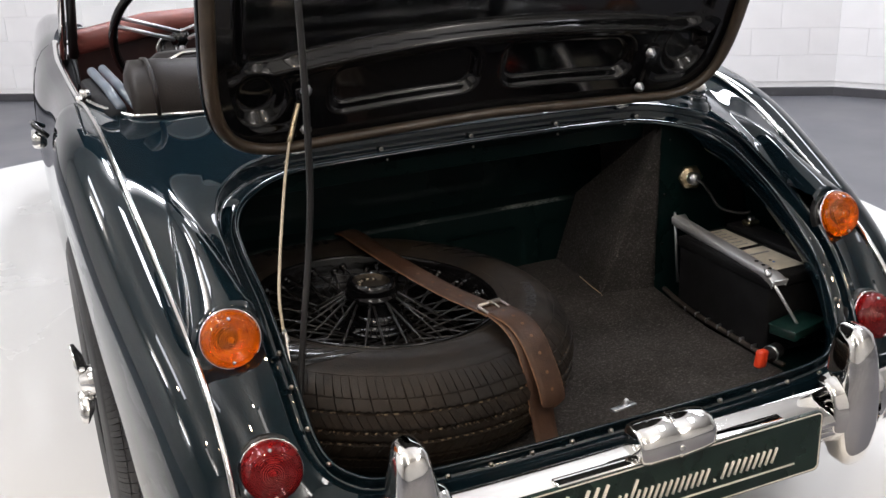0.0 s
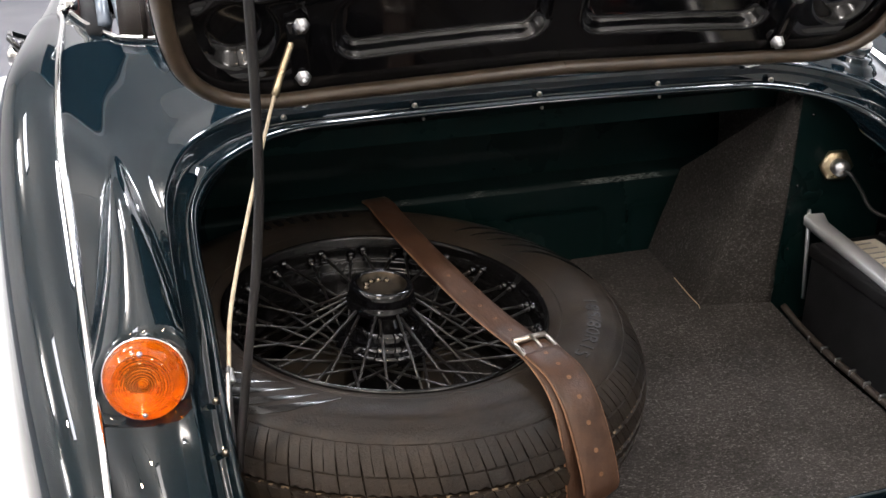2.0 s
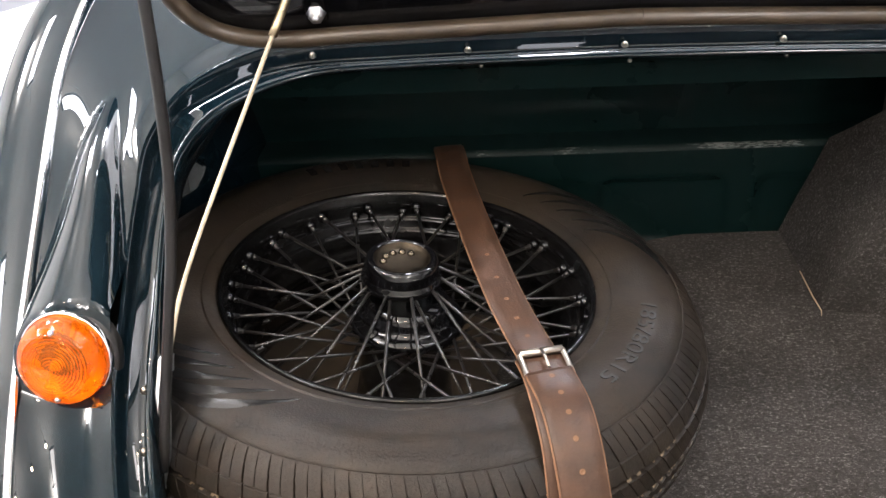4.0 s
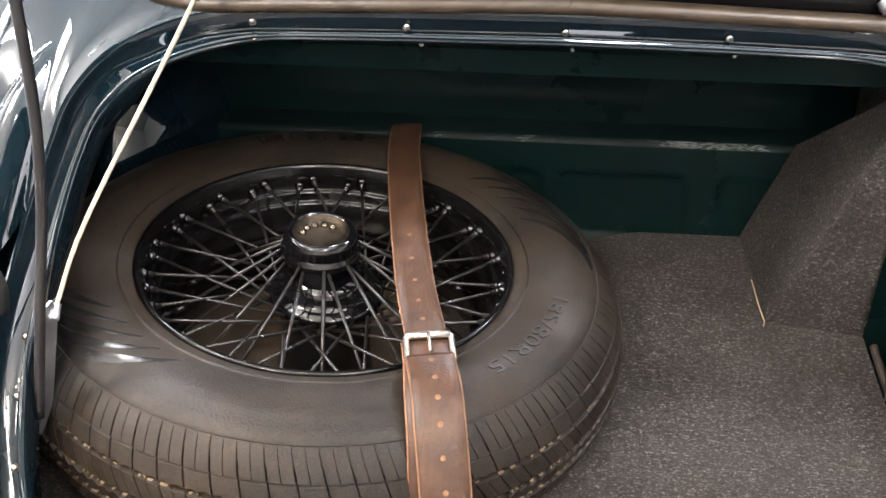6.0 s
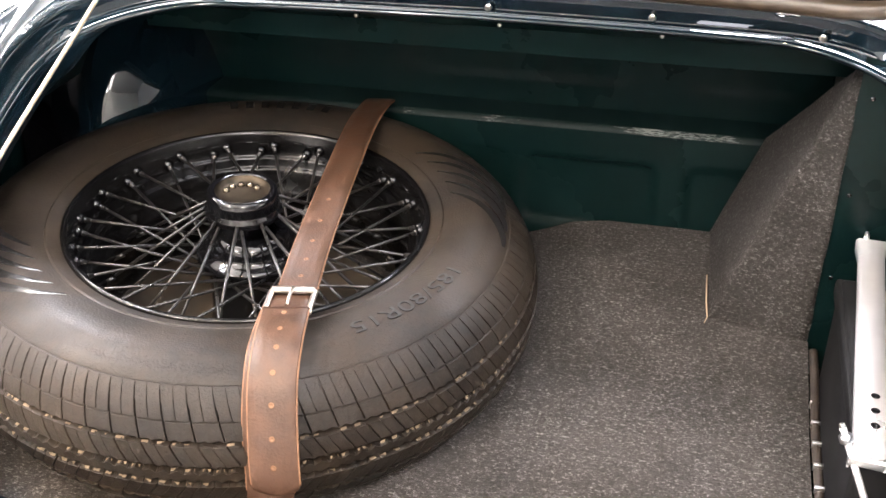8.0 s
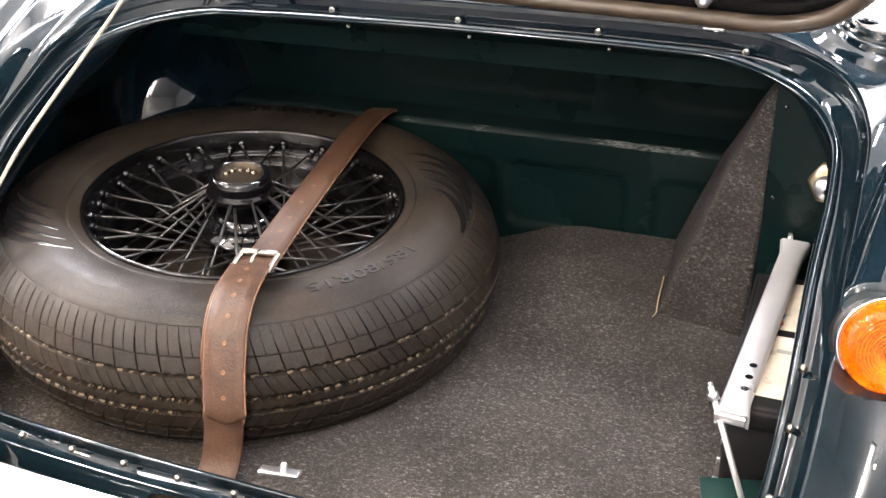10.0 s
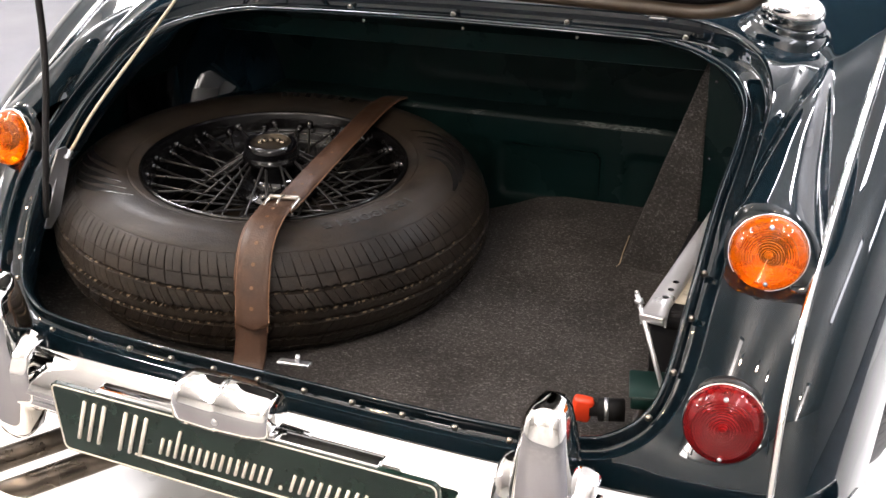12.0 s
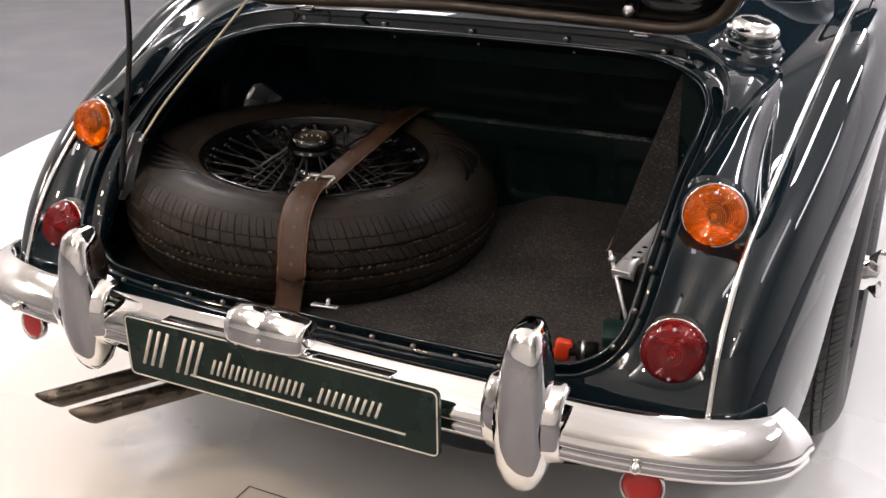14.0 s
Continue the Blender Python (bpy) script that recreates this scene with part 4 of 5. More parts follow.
def slab(w, h, r, d0, d1):
    bm = loft([plate_shape(w, h, r, d0), plate_shape(w, h, r, d1)], closed_u=True)
    bm.verts.ensure_lookup_table()
    n = len(bm.verts) // 2
    bm.faces.new([bm.verts[i] for i in range(n)])
    bm.faces.new([bm.verts[n + i] for i in range(n)][::-1])
    bmesh.ops.recalc_face_normals(bm, faces=bm.faces)
    return bm


plate = part("number_plate", slab(.548, .106, .010, 0, .006), PLATE, car, "dark green show plate with cream script", smooth=False)
part("border", loft([plate_shape(.544, .102, .009, -.0012), plate_shape(.5405, .0985, .0075, -.0012), plate_shape(.5405, .0985, .0075, .001), plate_shape(.544, .102, .009, .001)], closed_u=True, closed_v=True), CREAM, plate, smooth=False)
# cream script drawn as plain strokes
sc = []


def stroke(pts, r=.0026):
    sc.append(([PLC @ Vector((x, -.0012, z)) for x, z in pts], r))


LEAN = .38


def slant(x, z0, z1, r=.0022):
    """One straight leaning bar."""
    stroke([(x + LEAN * z0, z0), (x + LEAN * z1, z1)], r)


# two groups of tall bars, then short ones over a line
for x in (-.232, -.216, -.200, -.166, -.150, -.134):
    slant(x, -.026, .036, .0027)
stroke([(-.150, -.0255), (-.10, -.0265), (.05, -.0265), (.222, -.0275)], .0016)
for k in range(15):
    slant(-.104 + .0112 * k, -.013, .030 if k == 2 else .0115)
for k in range(9):
    slant(.086 + .0118 * k, -.013, .0115)
stroke([(.066, -.0125), (.069, -.0125)], .0028)
for pts, r in sc:
    part("script_stroke", tube(pts, r, 8, flat=(1, 1)), CREAM, plate)
part("plate_bracket", box((.40, .022, .007), pose(.01, -.140, .4195), .002), CHROME, car)
rows = []
for x, s in ((-.064, .80), (-.061, .93), (-.050, 1.0), (-.004, 1.03), (.000, .99), (.004, 1.03), (.040, .98), (.058, .92), (.066, .84), (.069, .70)):
    rows.append([Vector((.004 + x, -.135 + s * a, .444 + s * b)) for a, b in ((-.029, -.022), (-.032, -.014), (-.031, .004), (-.028, .013), (-.016, .025), (.006, .029), (.021, .025), (.027, .010), (.027, -.020))])
bm = loft(rows, closed_u=True)
bm.verts.ensure_lookup_table()
bm.faces.new([bm.verts[i] for i in range(9)][::-1])
bm.faces.new([bm.verts[len(bm.verts) - 9 + i] for i in range(9)])
bmesh.ops.bevel(bm, geom=[e for e in bm.edges if e.calc_face_angle(0) > .5], offset=.003, segments=2, affect="EDGES")
pl = part("plate_lamp", bm, CHROME, car, "chrome number plate lamp housing")
part("screw", revolve([(0, .003), (.004, .002), (.005, 0)], 10, axes((.006, -.166, .438), (0, -1, 0))), STEEL, pl)
part("lamp_rib", box((.003, .026, .004), pose(.004, -.134, .4735), .001), CHROME, pl)

# exhausts
for tip, back in (((-.512, -.114, .178), (-.30, .178, .19)), ((-.420, -.126, .176), (-.19, .19, .19))):
    a, b = Vector(tip), Vector(back)
    d = (b - a).normalized()
    rows = []
    for t, r in ((0, .0185), (.02, .0185), (.1, .0185), (.2, .0185), ((b - a).length, .0185)):
        fr = axes(a + d * t, d)
        rows.append([fr @ Vector((r * math.cos(q), r * math.sin(q), (-.022 * math.sin(q) if t == 0 else 0))) for q in [2 * math.pi * i / 20 for i in range(20)]])
    inner = []
    for t, r in ((0, .0165), (.12, .0165)):
        fr = axes(a + d * t, d)
        inner.append([fr @ Vector((r * math.cos(q), r * math.sin(q), (-.022 * math.sin(q) if t == 0 else 0))) for q in [2 * math.pi * i / 20 for i in range(20)]])
    part("exhaust_pipe", loft(inner[::-1] + rows, closed_u=True), EXHAUST, car, "dark blued steel exhaust pipe")
part("under_pan", box((.94, .7, .02), pose(0, .36, .285), .005), BLACK, car)
part("silencer", box((.5, .25, .12), pose(-.1, .32, .20), .03), EXHAUST, car)

# ---- spare wheel ----
WHEEL_N = Vector((.072, -.015, 1)).normalized()
wheel_m = axes((-.263 - .006, .392, .347), WHEEL_N, (0, 1, 0))


def wheel_angle(deg):
    """Turns a compass angle, from the car's right towards its front, into the wheel's own."""
    v = wheel_m.to_3x3().inverted() @ Vector((math.cos(math.radians(deg)), math.sin(math.radians(deg)), 0))
    return math.atan2(v.y, v.x)


TYRE = [(.214, .150), (.216, .168), (.221, .177), (.232, .183), (.236, .1842), (.238, .1832), (.255, .189), (.275, .1915), (.290, .1905), (.292, .1893), (.305, .186), (.317, .1795), (.3185, .1775), (.320, .1776), (.327, .1725), (.334, .166), (.3400, .1592), (.3436, .1540), (.3421, .1532), (.3426, .1520), (.3446, .1514), (.3490, .1440), (.3527, .1362), (.3470, .1350), (.3475, .1310), (.3546, .1296), (.3577, .1205), (.3595, .1090), (.3525, .1076), (.3527, .1016), (.3598, .1000)]
TYRE = TYRE + [(r, .19 - z) for r, z in TYRE[::-1]]
COLS = []
NB = 80
for b in range(NB):
    a0 = 2 * math.pi * b / NB
    for f in (0, .010, .022, .080, .092, .28, .5, .508, .516, .536, .544, .77):
        COLS.append((a0 + f * 2 * math.pi / NB, f, b))


def tread_lean(h):
    """How far the cuts lean round the tyre at height h over its middle."""
    return .3 * min(h, .0135) + 1.7 * max(0.0, min(h, .0345) - .0135) + .9 * max(0.0, h - .0345)


def tyre_rows(m):
    rows = []
    for r, z in TYRE:
        row = []
        h = abs(z - .095)
        up = 1 if z > .095 else -1
        # the two main grooves run in a zigzag, the middle one more
        sway = .0021 if .004 < h < .0135 else .0015 if .0346 < h < .0415 else 0.0
        for a, f, b in COLS:
            cut = 0.0
            long_slit, short_slit = f in (.022, .080), f in (.516, .536)
            if .0572 < h < .079:
                cut = .0070 if long_slit else .0042 if short_slit else 0.0
                cut *= .3 if h > .069 else .8 if h > .062 else 1.0
            elif .0411 < h < .0572 and r > .3440:
                cut = .0034 if f == .022 else 0.0
            elif .0136 < h < .0350 and r > .353:
                cut = .0030 if f in (.022, .516) else 0.0
            elif h < .0049 and r > .355:
                cut = .0030 if f == .28 else 0.0
            wave = sway * (1 if f in (.28, .77) else -1 if f in (0, .010, .5, .508) else -.8)
            a2 = a - tread_lean(h)
            row.append(m @ Vector(((r - cut) * math.cos(a2), (r - cut) * math.sin(a2), z + wave * up)))
        rows.append(row)
    return rows


spare = thing("spare_wheel", "black wire-spoked spare wheel with a used tyre in the boot", "wheel")


def wire_wheel(holder, m):
    ty = part("tyre", loft(tyre_rows(m), closed_u=True), RUBBER, holder, "used black rubber tyre with sipes")
    ty.data.set_sharp_from_angle(angle=math.radians(32))
    # warm glints painted as short tan dashes in the tread grooves
    bm = bmesh.new()
    chance = random.Random(4)
    for b in range(2 * NB):
        for rr, dz in ((.3512, .1300), (.3563, .1009), (.3563, .0822)):
            if chance.random() < .3:
                continue
            a0 = math.pi * (b + chance.uniform(0, .3)) / NB - tread_lean(abs(dz - .095))
            a1 = a0 + math.pi * chance.uniform(.35, .68) / NB
            up = chance.uniform(-.0006, .0006)
            am = (a0 + a1) / 2
            loft([[m @ Vector((r * math.cos(q), r * math.sin(q), z + w)) for q, w in ((a0, 0), (am, w0), (a1, .0006))] for r, z, w0 in ((rr - .0010, dz + .0008 + up, .0004), (rr + .0006, dz - .0001 + up, .0), (rr + .0014, dz - .0005 + up, -.0002))], bm)
    tagged(part("groove_glints", bm, GLINT, holder), "tan dashes painted as warm glints along the tread grooves", kind="stuff")
    rim = part("rim", revolve([(.213, .150), (.2195, .168), (.2215, .176), (.2205, .1800), (.2180, .1812), (.2150, .1800), (.2138, .176), (.2118, .170), (.2100, .164), (.2082, .156), (.2064, .1482), (.2052, .1465), (.2030, .1455), (.2018, .1430), (.1994, .1345), (.1982, .1328), (.1958, .1318), (.1946, .129), (.1900, .117), (.1860, .100), (.1795, .094), (.185, .090), (.186, .075), (.184, .055), (.196, .03), (.208, .02), (.218, .012)], 96, m), RIM_ENAMEL, holder, "black enamelled rim")
    mh = m @ Matrix.Translation((-.008, 0, .012))
    hub = part("hub", revolve([(0, .190), (.028, .190), (.031, .192), (.0345, .199), (.0375, .2005), (.0415, .198), (.0440, .190), (.0438, .182), (.0440, .178), (.0470, .176), (.0475, .168), (.0440, .164), (.037, .160), (.036, .120), (0, .120)], 48, mh), BLACK, holder, "black wheel hub")
    part("hub_shell", revolve([(.030, .159), (.044, .157), (.050, .151), (.0525, .142), (.054, .137), (.058, .1335), (.065, .1315), (.0685, .128), (.0690, .121), (.066, .117), (.060, .1145), (.056, .108), (.055, .05), (.060, .01), (0, .01)], 48, m), BLACK, holder, "flared black hub shell")
    part("hub_cup", revolve([(0, .1912), (.024, .1912), (.0300, .1930), (.0335, .1985)], 40, mh), HUBCUP, hub, "dull metal hub dish")
    for k in range(5):
        a = wheel_angle(60 + 30 * k)
        part("boss", revolve([(0, .0046), (.0026, .0042), (.0042, .0026), (.0048, 0)], 12, mh @ Matrix.Translation((.0215 * math.cos(a), .0215 * math.sin(a), .191))), BOSS, hub)
    n_out = 20
    for k in range(n_out):
        c, sg = 2 * math.pi * (k // 2) / 10, (1 if k % 2 else -1)
        a, b = c + sg * .05, c + sg * math.radians(9.5)
        p0 = Vector((.0455 * math.cos(a), .0455 * math.sin(a), .173 - .005 * (k % 2)))
        p1 = Vector((.186 * math.cos(b), .186 * math.sin(b), .088))
        part("spoke", tube([mh @ p0, m @ p1], .0021, 6), SPOKE, holder)
        q = p1 + (p0 - p1).normalized() * .018
        part("nipple", tube([m @ p1, m @ q], .0034, 6), SPOKE, holder)
    n_in = 40
    for k in range(n_in):
        a = 2 * math.pi * (k + .5) / n_in
        tw = math.radians(38) * (1 if k % 2 else -1)
        p0 = Vector((.064 * math.cos(a), .064 * math.sin(a), .122 - .006 * (k % 2)))
        a1 = a + tw
        pr, pz = (.2092, .1605) if k % 2 else (.2076, .1535)
        p1 = Vector((pr * math.cos(a1), pr * math.sin(a1), pz))
        part("spoke", tube([m @ p0, m @ p1], .0019, 6), SPOKE, holder)
        q = p1 + (p0 - p1).normalized() * .012
        part("nipple", tube([m @ p1, m @ p1.lerp(q, .6), m @ p1.lerp(q, .62), m @ q], [.0036, .0036, .0029, .0027], 8), SPOKE, holder)
        part("dimple", revolve([(0, .0055), (.0045, .0045), (.0075, .0015), (.0085, -.003)], 10, m @ axes((pr * math.cos(a1), pr * math.sin(a1), pz), (-math.cos(a1), -math.sin(a1), .25))), BLACK, rim)
        part("rim_ridge", tube([m @ Vector((.2098 * math.cos(a1 + f), .2098 * math.sin(a1 + f), .1665 - .003 * (k % 2))) for f in (.030, .055, .080, .105)], .0013, 6), BLACK, rim)


wire_wheel(spare, wheel_m)
part("wheel_well_back", revolve([(0, .006), (.2, .006)], 48, wheel_m), BACKING, spare)
a = wheel_angle(-92)
part("valve", tube([wheel_m @ Vector((.196 * math.cos(a), .196 * math.sin(a), .095)), wheel_m @ Vector((.188 * math.cos(a), .188 * math.sin(a), .125))], .0055, 10), SEAL, spare)


def text_mesh(s, size):
    cu = bpy.data.curves.new("txt", "FONT")
    cu.body, cu.size, cu.extrude = s, size, 0.0006
    ob = bpy.data.objects.new("txt", cu)
    scene.collection.objects.link(ob)
    dg = bpy.context.evaluated_depsgraph_get()
    me = bpy.data.meshes.new_from_object(ob.evaluated_get(dg))
    bm = bmesh.new()
    bm.from_mesh(me)
    bpy.data.objects.remove(ob)
    bpy.data.curves.remove(cu)
    bpy.data.meshes.remove(me)
    return bm


def side_z(r):
    for (r0, z0), (r1, z1) in zip(TYRE, TYRE[1:]):
        if r0 <= r <= r1:
            return z0 + (z1 - z0) * (r - r0) / (r1 - r0)
    return .19


def wrap_text(s, size, start, radius, spacing=1.0):
    bm = text_mesh(s, size)
    bmesh.ops.subdivide_edges(bm, edges=[e for e in bm.edges if e.calc_length() > .008], cuts=2)
    a0 = wheel_angle(start)
    for v in bm.verts:
        r = radius + v.co.y
        a = a0 - v.co.x * spacing / radius
        v.co = wheel_m @ Vector((r * math.cos(a), r * math.sin(a), side_z(r) + .0004 + v.co.z))
    return bm


part("size_marking", wrap_text("185/80R15", .026, -10, .270, 1.42), ROAD_RUBBER, spare, "raised black size marking on the sidewall", smooth=False)
for base in (4, 197):
    for k in range(5):
        bm = bmesh.new()
        rows = []
        for j in range(17):
            u = j / 16
            a = wheel_angle(base + k * 6.4 + 23 * u)
            r = .314 - .012 * u - .050 * u * u
            w = .0058 * (math.sin(math.pi * min(1, u * .92 + .05)) ** .8) + .0004
            rows.append([wheel_m @ Vector(((r + o * w) * math.cos(a), (r + o * w) * math.sin(a), side_z(r + o * w) + .0006 - .0003 * abs(o))) for o in (-1, -.5, 0, .5, 1)])
        part("sidewall_flash", loft(rows, bm), MOULD, spare)
# maker's marking as plain raised bars
for k in range(7):
    rows = []
    for j in range(4):
        a = wheel_angle(120 - 4.6 * k - .75 * j)
        rows.append([wheel_m @ Vector((r * math.cos(a), r * math.sin(a), side_z(r) + .0009)) for r in (.268, .275, .282, .289)])
    part("marking_bar", loft(rows), MOULD, spare)

# leather strap over the wheel
strap = thing("luggage_strap", "brown leather strap with a steel buckle over the spare wheel", "strap")


def band(path, width, across, thick=.0028):
    """A flat band with rounded edges along a path."""
    rows = []
    for i, p in enumerate(path):
        t = (path[min(i + 1, len(path) - 1)] - path[max(i - 1, 0)]).normalized()
        x = Vector(across)
        x = (x - t * x.dot(t)).normalized()
        n = x.cross(t).normalized()
        if n.z < -.2 or (abs(n.z) < .2 and n.y > 0):
            n = -n
        w = width[i] / 2 if isinstance(width, list) else width / 2
        rows.append([p + x * a * w + n * b * thick for a, b in ((-1, 0), (-.985, .7), (-.95, 1), (-.5, 1.06), (0, 1.08), (.5, 1.06), (.95, 1), (.985, .7), (1, 0), (.95, -.3), (0, -.3), (-.95, -.3))])
    bm = loft(rows, closed_u=True)
    bm.verts.ensure_lookup_table()
    bm.faces.new([bm.verts[i] for i in range(12)][::-1])
    bm.faces.new([bm.verts[len(bm.verts) - 12 + i] for i in range(12)])
    return bm


SW = .047
s_up = spline([(-.205, .775, .50), (-.202, .755, .525), (-.198, .70, .541), (-.192, .62, .5435), (-.172, .48, .5395), (-.145, .32, .5375), (-.121, .21, .5405), (-.117, .178, .542)], 10)
part("upper_band", band(s_up, SW * .88, (1, .16, 0)), LEATHER, strap)
s_dn = spline([(-.122, .203, .545), (-.116, .168, .547), (-.110, .125, .539), (-.105, .097, .518), (-.102, .076, .48), (-.100, .067, .44), (-.099, .058, .40), (-.099, .046, .37), (-.099, .03, .352)], 10)
part("lower_band", band(s_dn, SW, (1, .22, 0)), LEATHER, strap)
s_tail = spline([(-.115, .174, .5505), (-.104, .127, .546), (-.097, .091, .524), (-.090, .063, .48), (-.086, .050, .445), (-.085, .047, .424)], 10)
tw = [SW] * (len(s_tail) - 5) + [SW * .96, SW * .86, SW * .66, SW * .40, SW * .16]
part("tail_band", band(s_tail, tw, (1, .22, 0)), LEATHER, strap, "loose tail of the leather strap")
for path, idx, off in ((s_up, (44, 47, 50, 53, 56, 59, 62), .0034), (s_tail, (2, 7, 12, 18, 24, 30, 37), .0034)):
    for i in idx:
        t = (path[i + 1] - path[i - 1]).normalized()
        x = (Vector((1, .2, 0)) - t * t.dot(Vector((1, .2, 0)))).normalized()
        n = x.cross(t)
        n = n if n.z > 0 or n.y < -.5 else -n
        part("punched_hole", revolve([(0, .0), (.0017, .0), (.0024, .0004), (.0030, 0)], 10, axes(path[i] + n * off * .95, n)), HOLE, strap)
for path, w in ((s_up, SW * .88), (s_tail[:-6], SW), (s_dn[:58], SW)):
    for sgn in (-1, 1):
        pts = []
        for i, p in enumerate(path):
            t = (path[min(i + 1, len(path) - 1)] - path[max(i - 1, 0)]).normalized()
            x = (Vector((1, .2, 0)) - t * t.dot(Vector((1, .2, 0)))).normalized()
            pts.append(p + x * sgn * w / 2)
        part("raw_edge", tube(pts, .0013, 5), LEATHER_EDGE, strap)
# buckle
bc = Vector((-.1165, .188, .5510))
ux, uy = Vector((.985, .17, 0)), Vector((-.17, .985, .02))
hw, hl = .0225, .0165
loop = [bc + ux * a * hw + uy * b * hl + Vector((0, 0, c)) for a, b, c in ((-1, -1.1, -.002), (-1, 0, 0), (-1, .9, 0), (-.93, 1, .001), (0, 1, .001), (.93, 1, .001), (1, .9, 0), (1, 0, 0), (1, -1.1, -.002))]
part("buckle", tube(spline(loop, 4), .0026, 8, flat=(1.2, .8)), WORN, strap, "worn steel roller buckle")
part("buckle_roller", tube([bc + ux * -.022 + uy * hl + Vector((0, 0, .001)), bc + ux * .022 + uy * hl + Vector((0, 0, .001))], .0040, 10), WORN, strap)
part("buckle_tongue", tube([bc + uy * hl + Vector((0, 0, .005)), bc + Vector((0, 0, .0065)), bc - uy * .012 + Vector((0, 0, .004))], .0018, 6), WORN, strap)

# ---- battery and its fittings ----
batt = thing("battery", "black car battery with a printed label under a steel clamp", "battery")
BX0, BX1, BY0, BY1, BZ0, BZ1 = .434, .60, .155, .43, .345, .508
bm = box((BX1 - BX0, BY1 - BY0, BZ1 - BZ0), pose((BX0 + BX1) / 2, (BY0 + BY1) / 2, (BZ0 + BZ1) / 2), .006)
part("case", bm, PLASTIC, batt, "black plastic battery case")
part("lid_rim", box((BX1 - BX0 + .008, BY1 - BY0 + .008, .022), pose((BX0 + BX1) / 2, (BY0 + BY1) / 2, BZ1 - .014), .004), PLASTIC, batt)
part("vent_bar", box((.05, .25, .012), pose(.565, .29, BZ1 + .006), .003), PLASTIC, batt)
for (y0, y1), dots in (((.305, .41), True), ((.175, .29), False)):
    lb = part("label", box((.078, y1 - y0, .001), pose(.493, (y0 + y1) / 2, BZ1 + .001)), LABEL, batt, "worn printed battery label", smooth=False)
    if dots:
        for k, mt in enumerate((LBL_Y, LBL_B, LBL_Y, LBL_R, LBL_B, LBL_R)):
            part("symbol", revolve([(.0022 if mt is not LBL_Y else 0, .0006), (.0042, .0006), (.0042, 0)], 3 if mt is LBL_Y else 12, pose(.468, y1 - .012 - .0165 * k, BZ1 + .002, 0, 0, 90)), mt, lb, smooth=False)
            part("print_bar", box((.03, .003, .0006), pose(.50, y1 - .012 - .0165 * k, BZ1 + .002)), LBL_G, lb, smooth=False)
    else:
        part("print_bar", box((.05, .006, .0006), pose(.495, y1 - .03, BZ1 + .002)), LBL_G, lb, smooth=False)
        for oy, mt in ((.045, LBL_K), (.035, LBL_B)):
            part("symbol", revolve([(0, .0008), (.003, .0008), (.003, 0)], 12, pose(.49, y0 + oy, BZ1 + .0015)), mt, lb)
for y in (.20, .38):
    t = part("terminal", revolve([(0, .018), (.007, .018), (.0085, 0)], 14, pose(.575, y, BZ1 + .012)), STEEL, batt)
    part("terminal_clamp", box((.03, .024, .012), pose(.575, y, BZ1 + .018), .004), BRASS, t)

clamp = thing("battery_clamp", "galvanised steel clamp bar with threaded rods", "clamp")
NEAR, FAR = Vector((.430, .139, .5115)), Vector((.457, .482, .523))
run = (FAR - NEAR).normalized()
cross = Vector((run.y, -run.x, 0))
sec = [(-.002, -.014), (-.003, .0), (.000, .003), (.022, .003), (.025, .0), (.0245, -.012), (.022, -.012), (.0215, -.001), (.020, .0005), (.002, .0005), (.0005, -.001), (.0, -.014)]
rows = []
for u, flare, drop in ((0, .003, .006), (.03, .001, .002), (.06, 0, 0), (.5, 0, 0), (.94, 0, 0), (.97, .002, -.002), (1, .004, -.005)):
    rows.append([NEAR.lerp(FAR, u) + cross * (a + (flare if a > .01 else -flare)) + Vector((0, 0, b - drop)) for a, b in sec])
part("angle_bar", loft(rows, closed_u=True), GALV, clamp)
for p, q in ((Vector((.417, .149, .527)), Vector((.476, .098, .400))), (FAR + Vector((.004, .004, .010)), FAR + Vector((.020, .006, -.15)))):
    part("hook_rod", tube([p, q], .0032, 8), GALV, clamp)
    part("nut", revolve([(0, .007), (.006, .007), (.0065, 0), (.0, 0)], 6, axes(p.lerp(q, .09), p - q)), STEEL, clamp)
    part("thread_end", revolve([(.0024, .004), (.0030, 0), (.0024, -.002), (.0030, -.004)], 8, axes(p, p - q)), STEEL, clamp)
for u in (.10, .16, .22):
    part("bolt_hole", revolve([(0, .0), (.0030, .0), (.0036, .0005), (.0042, 0)], 12, axes(NEAR.lerp(FAR, u) + cross * .015 + Vector((0, 0, .0033)), (0, 0, 1), (0, 1, 0))), BLACK, clamp)
part("folded_tab", box((.030, .004, .014), Matrix.Translation(NEAR + cross * .010 + Vector((0, -.004, -.008))) @ Matrix.Rotation(math.radians(-5), 4, "Z") @ Matrix.Rotation(math.radians(25), 4, "X"), .001), GALV, clamp)

sender = thing("wall_fitting", "small plated fitting with a black cable on the boot panel", "fitting")
m = axes((.498, .490, .608), (-.25, -.95, .12))
for x, z in ((.436, .70), (.434, .58), (.433, .47)):
    part("panel_screw", revolve([(0, .0015), (.002, .001), (.0028, 0)], 8, axes((x, .4885 if z < .6 else .478, z), (0, -1, .1))), BLACK, car)
part("flange", revolve([(0, .012), (.022, .011), (.027, .007), (.028, 0), (0, 0)], 6, m), BRASS, sender)
part("neck", revolve([(0, .034), (.011, .033), (.014, .026), (.013, .010)], 16, m), STEEL, sender)
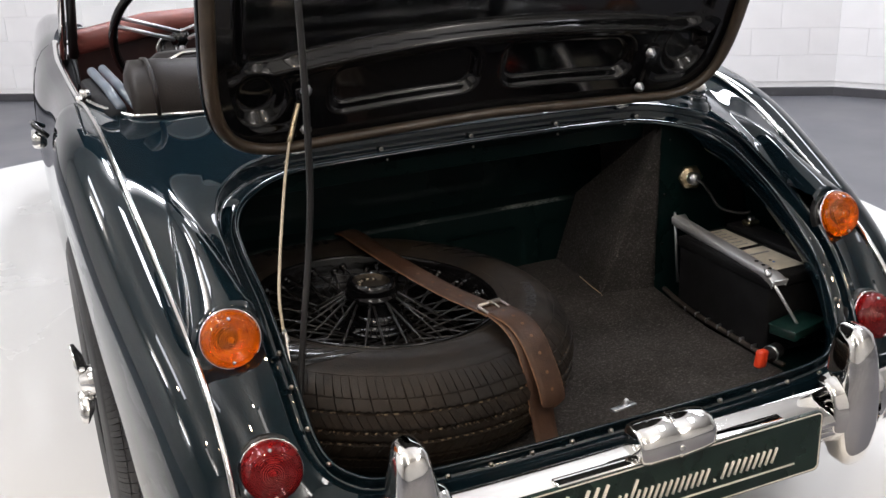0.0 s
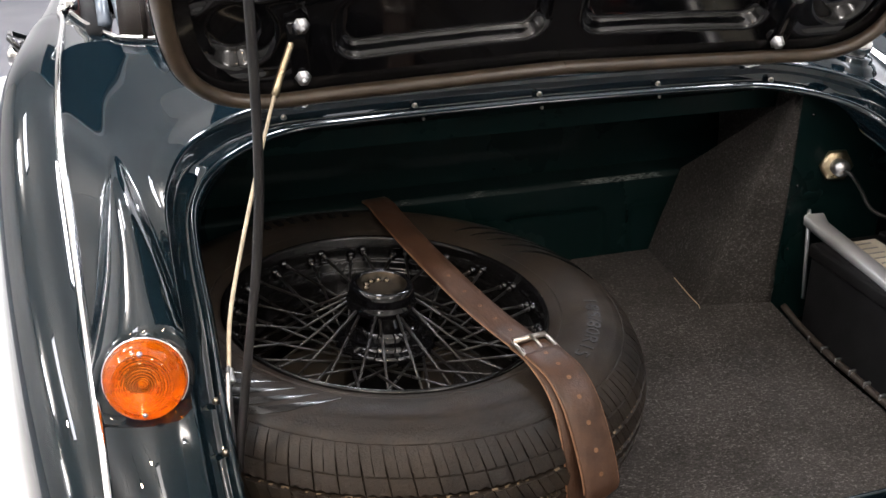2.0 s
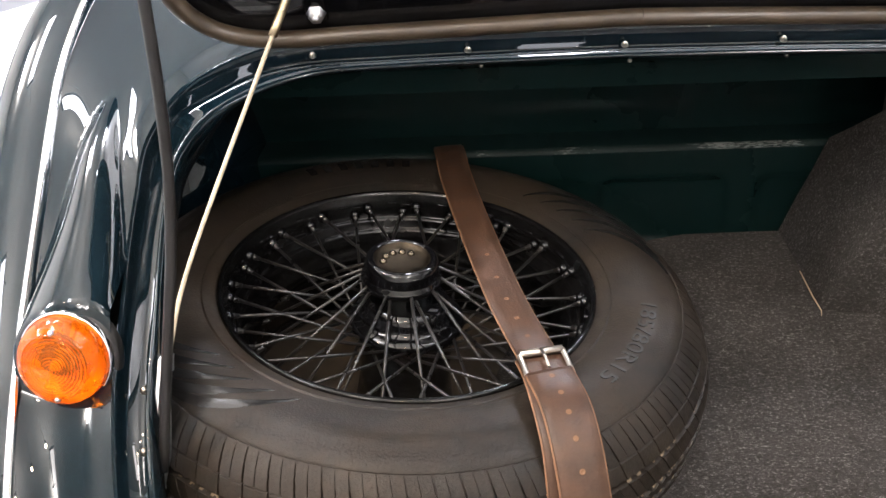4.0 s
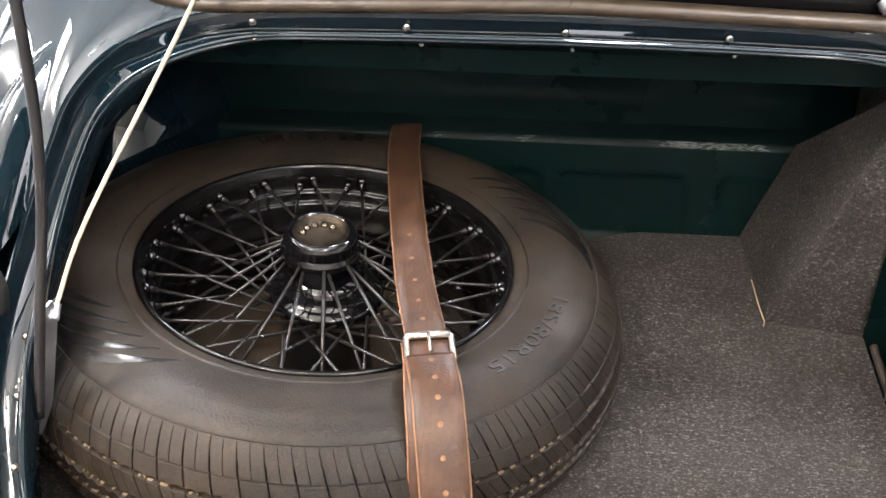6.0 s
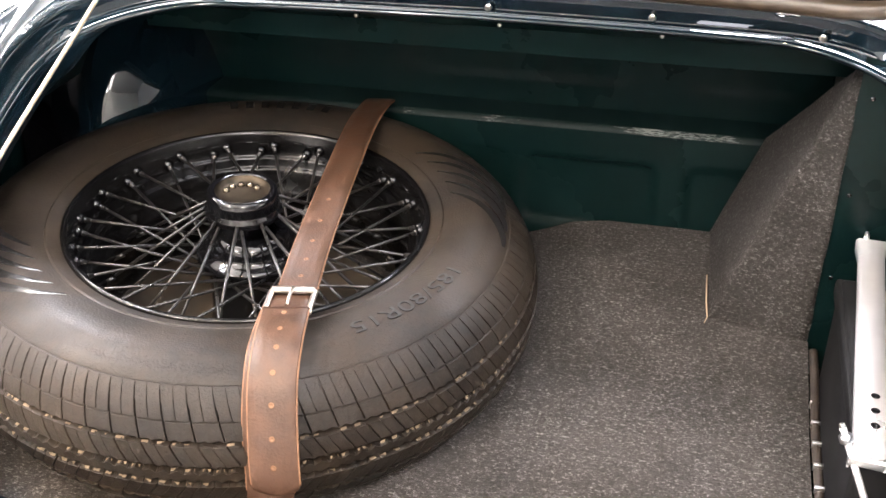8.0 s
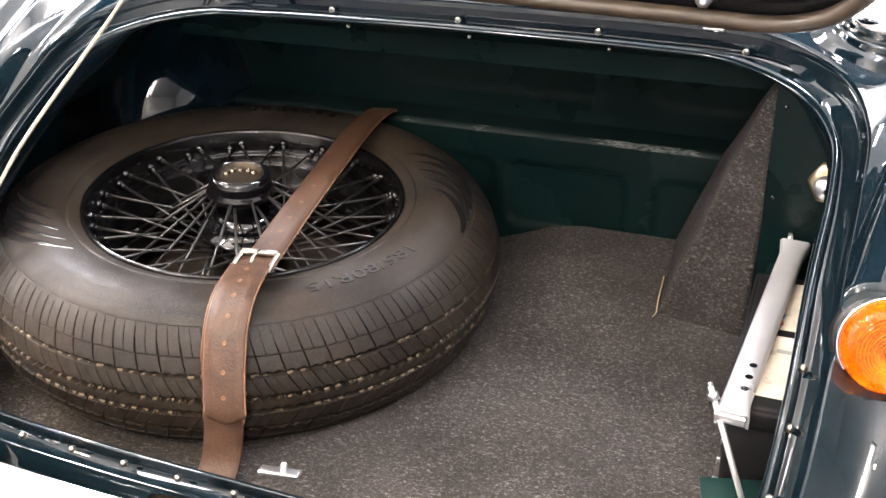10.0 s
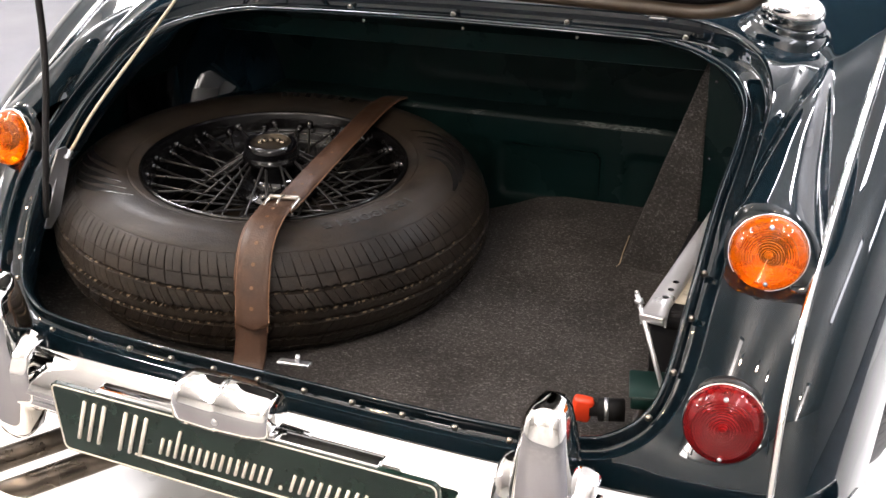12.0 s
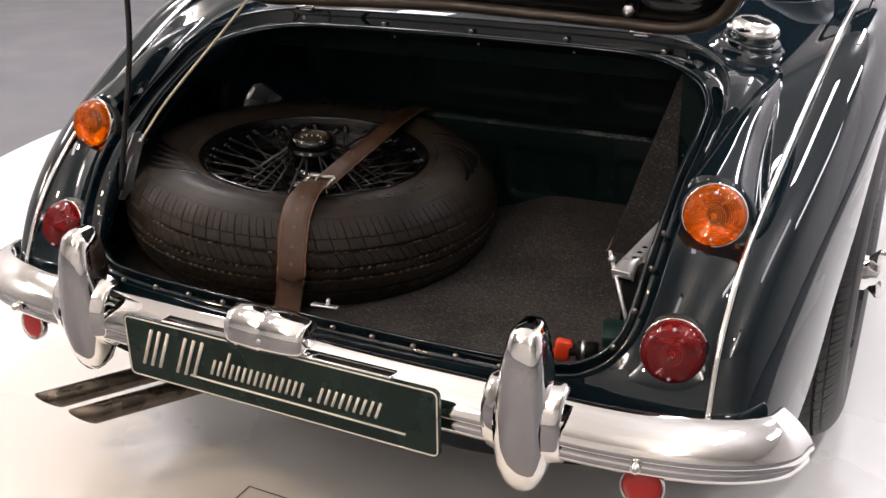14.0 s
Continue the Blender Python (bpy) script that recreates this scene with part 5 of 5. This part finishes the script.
part("cable", tube(spline([(.490, .463, .611), (.498, .448, .606), (.512, .44, .585), (.525, .42, .555), (.555, .395, .545), (.575, .382, .548)], 8), .0032, 8), SEAL, sender)

isol = thing("battery_switch", "battery cut-off switch with a red key", "switch")
part("key", box((.026, .016, .034), pose(.3695, .0905, .384, 0, 12, 20), .005), REDKEY, isol, "red plastic key")
part("body", tube([(.378, .092, .384), (.388, .096, .384), (.389, .096, .384), (.420, .106, .384)], [.009, .009, .0145, .0145], 20), PLASTIC, isol)
part("collar_nut", tube([(.396, .0985, .384), (.401, .100, .384)], .0158, 8), STEEL, isol)
part("housing", box((.094, .056, .018), pose(.472, .116, .4155, 0, 0, 14), .003), HOUSING, isol, "green painted sheet steel housing")
part("housing_lip", box((.098, .060, .002), pose(.472, .116, .4258, 0, 0, 14), .0008), HOUSING, isol)
loom = thing("wiring_loom", "brown wiring loom beside the battery", "cable")
part("loom", tube(spline([(.428, .47, .375), (.430, .42, .362), (.429, .34, .355), (.430, .26, .353), (.429, .17, .352), (.432, .10, .352)], 8), .0055, 8), LOOM, loom)
for k in range(7):
    part("clip", box((.012, .004, .010), pose(.430, .18 + .035 * k, .357), .001), STEEL, loom)

# ---- road wheels ----
for side in (-1, 1):
    m = Matrix.Translation((side * .608, .715, .325)) @ Matrix.Rotation(math.radians(90 * side), 4, "Y") @ Matrix.Diagonal((.902, .902, .72, 1))
    w = thing("road_wheel", "black wire road wheel with a chrome knock-off spinner", "wheel", group="road wheels")
    part("tyre", loft(tyre_rows(m), closed_u=True), ROAD_RUBBER, w).data.set_sharp_from_angle(angle=math.radians(32))
    part("rim", revolve([(.213, .150), (.2215, .176), (.2165, .1815), (.2085, .160), (.19, .12), (.06, .10), (0, .10)], 64, m), BLACK, w)
    sp = part("spinner", revolve([(0, .222), (.012, .221), (.022, .214), (.026, .20), (.036, .19), (.04, .15)], 24, m), CHROME, w, "chrome knock-off spinner")
    for k in range(2):
        a = math.pi * k + .6
        part("ear", tube([m @ Vector((.02 * math.cos(a), .02 * math.sin(a), .205)), m @ Vector((.06 * math.cos(a), .06 * math.sin(a), .212)), m @ Vector((.088 * math.cos(a), .088 * math.sin(a), .222))], [.011, .010, .005], 10, flat=(1.5, .6)), CHROME, sp)
for side in (-1, 1):
    m = Matrix.Translation((side * .45, 2.98, .325)) @ Matrix.Rotation(math.radians(90 * side), 4, "Y") @ Matrix.Diagonal((.902, .902, 1, 1))
    w = thing("road_wheel", "black wire road wheel on a front axle", "wheel", group="road wheels")
    part("tyre", loft(tyre_rows(m), closed_u=True), ROAD_RUBBER, w).data.set_sharp_from_angle(angle=math.radians(32))
    part("rim", revolve([(.213, .150), (.2215, .176), (.2165, .1815), (.2085, .160), (.19, .12), (.06, .10), (0, .10)], 48, m), BLACK, w)
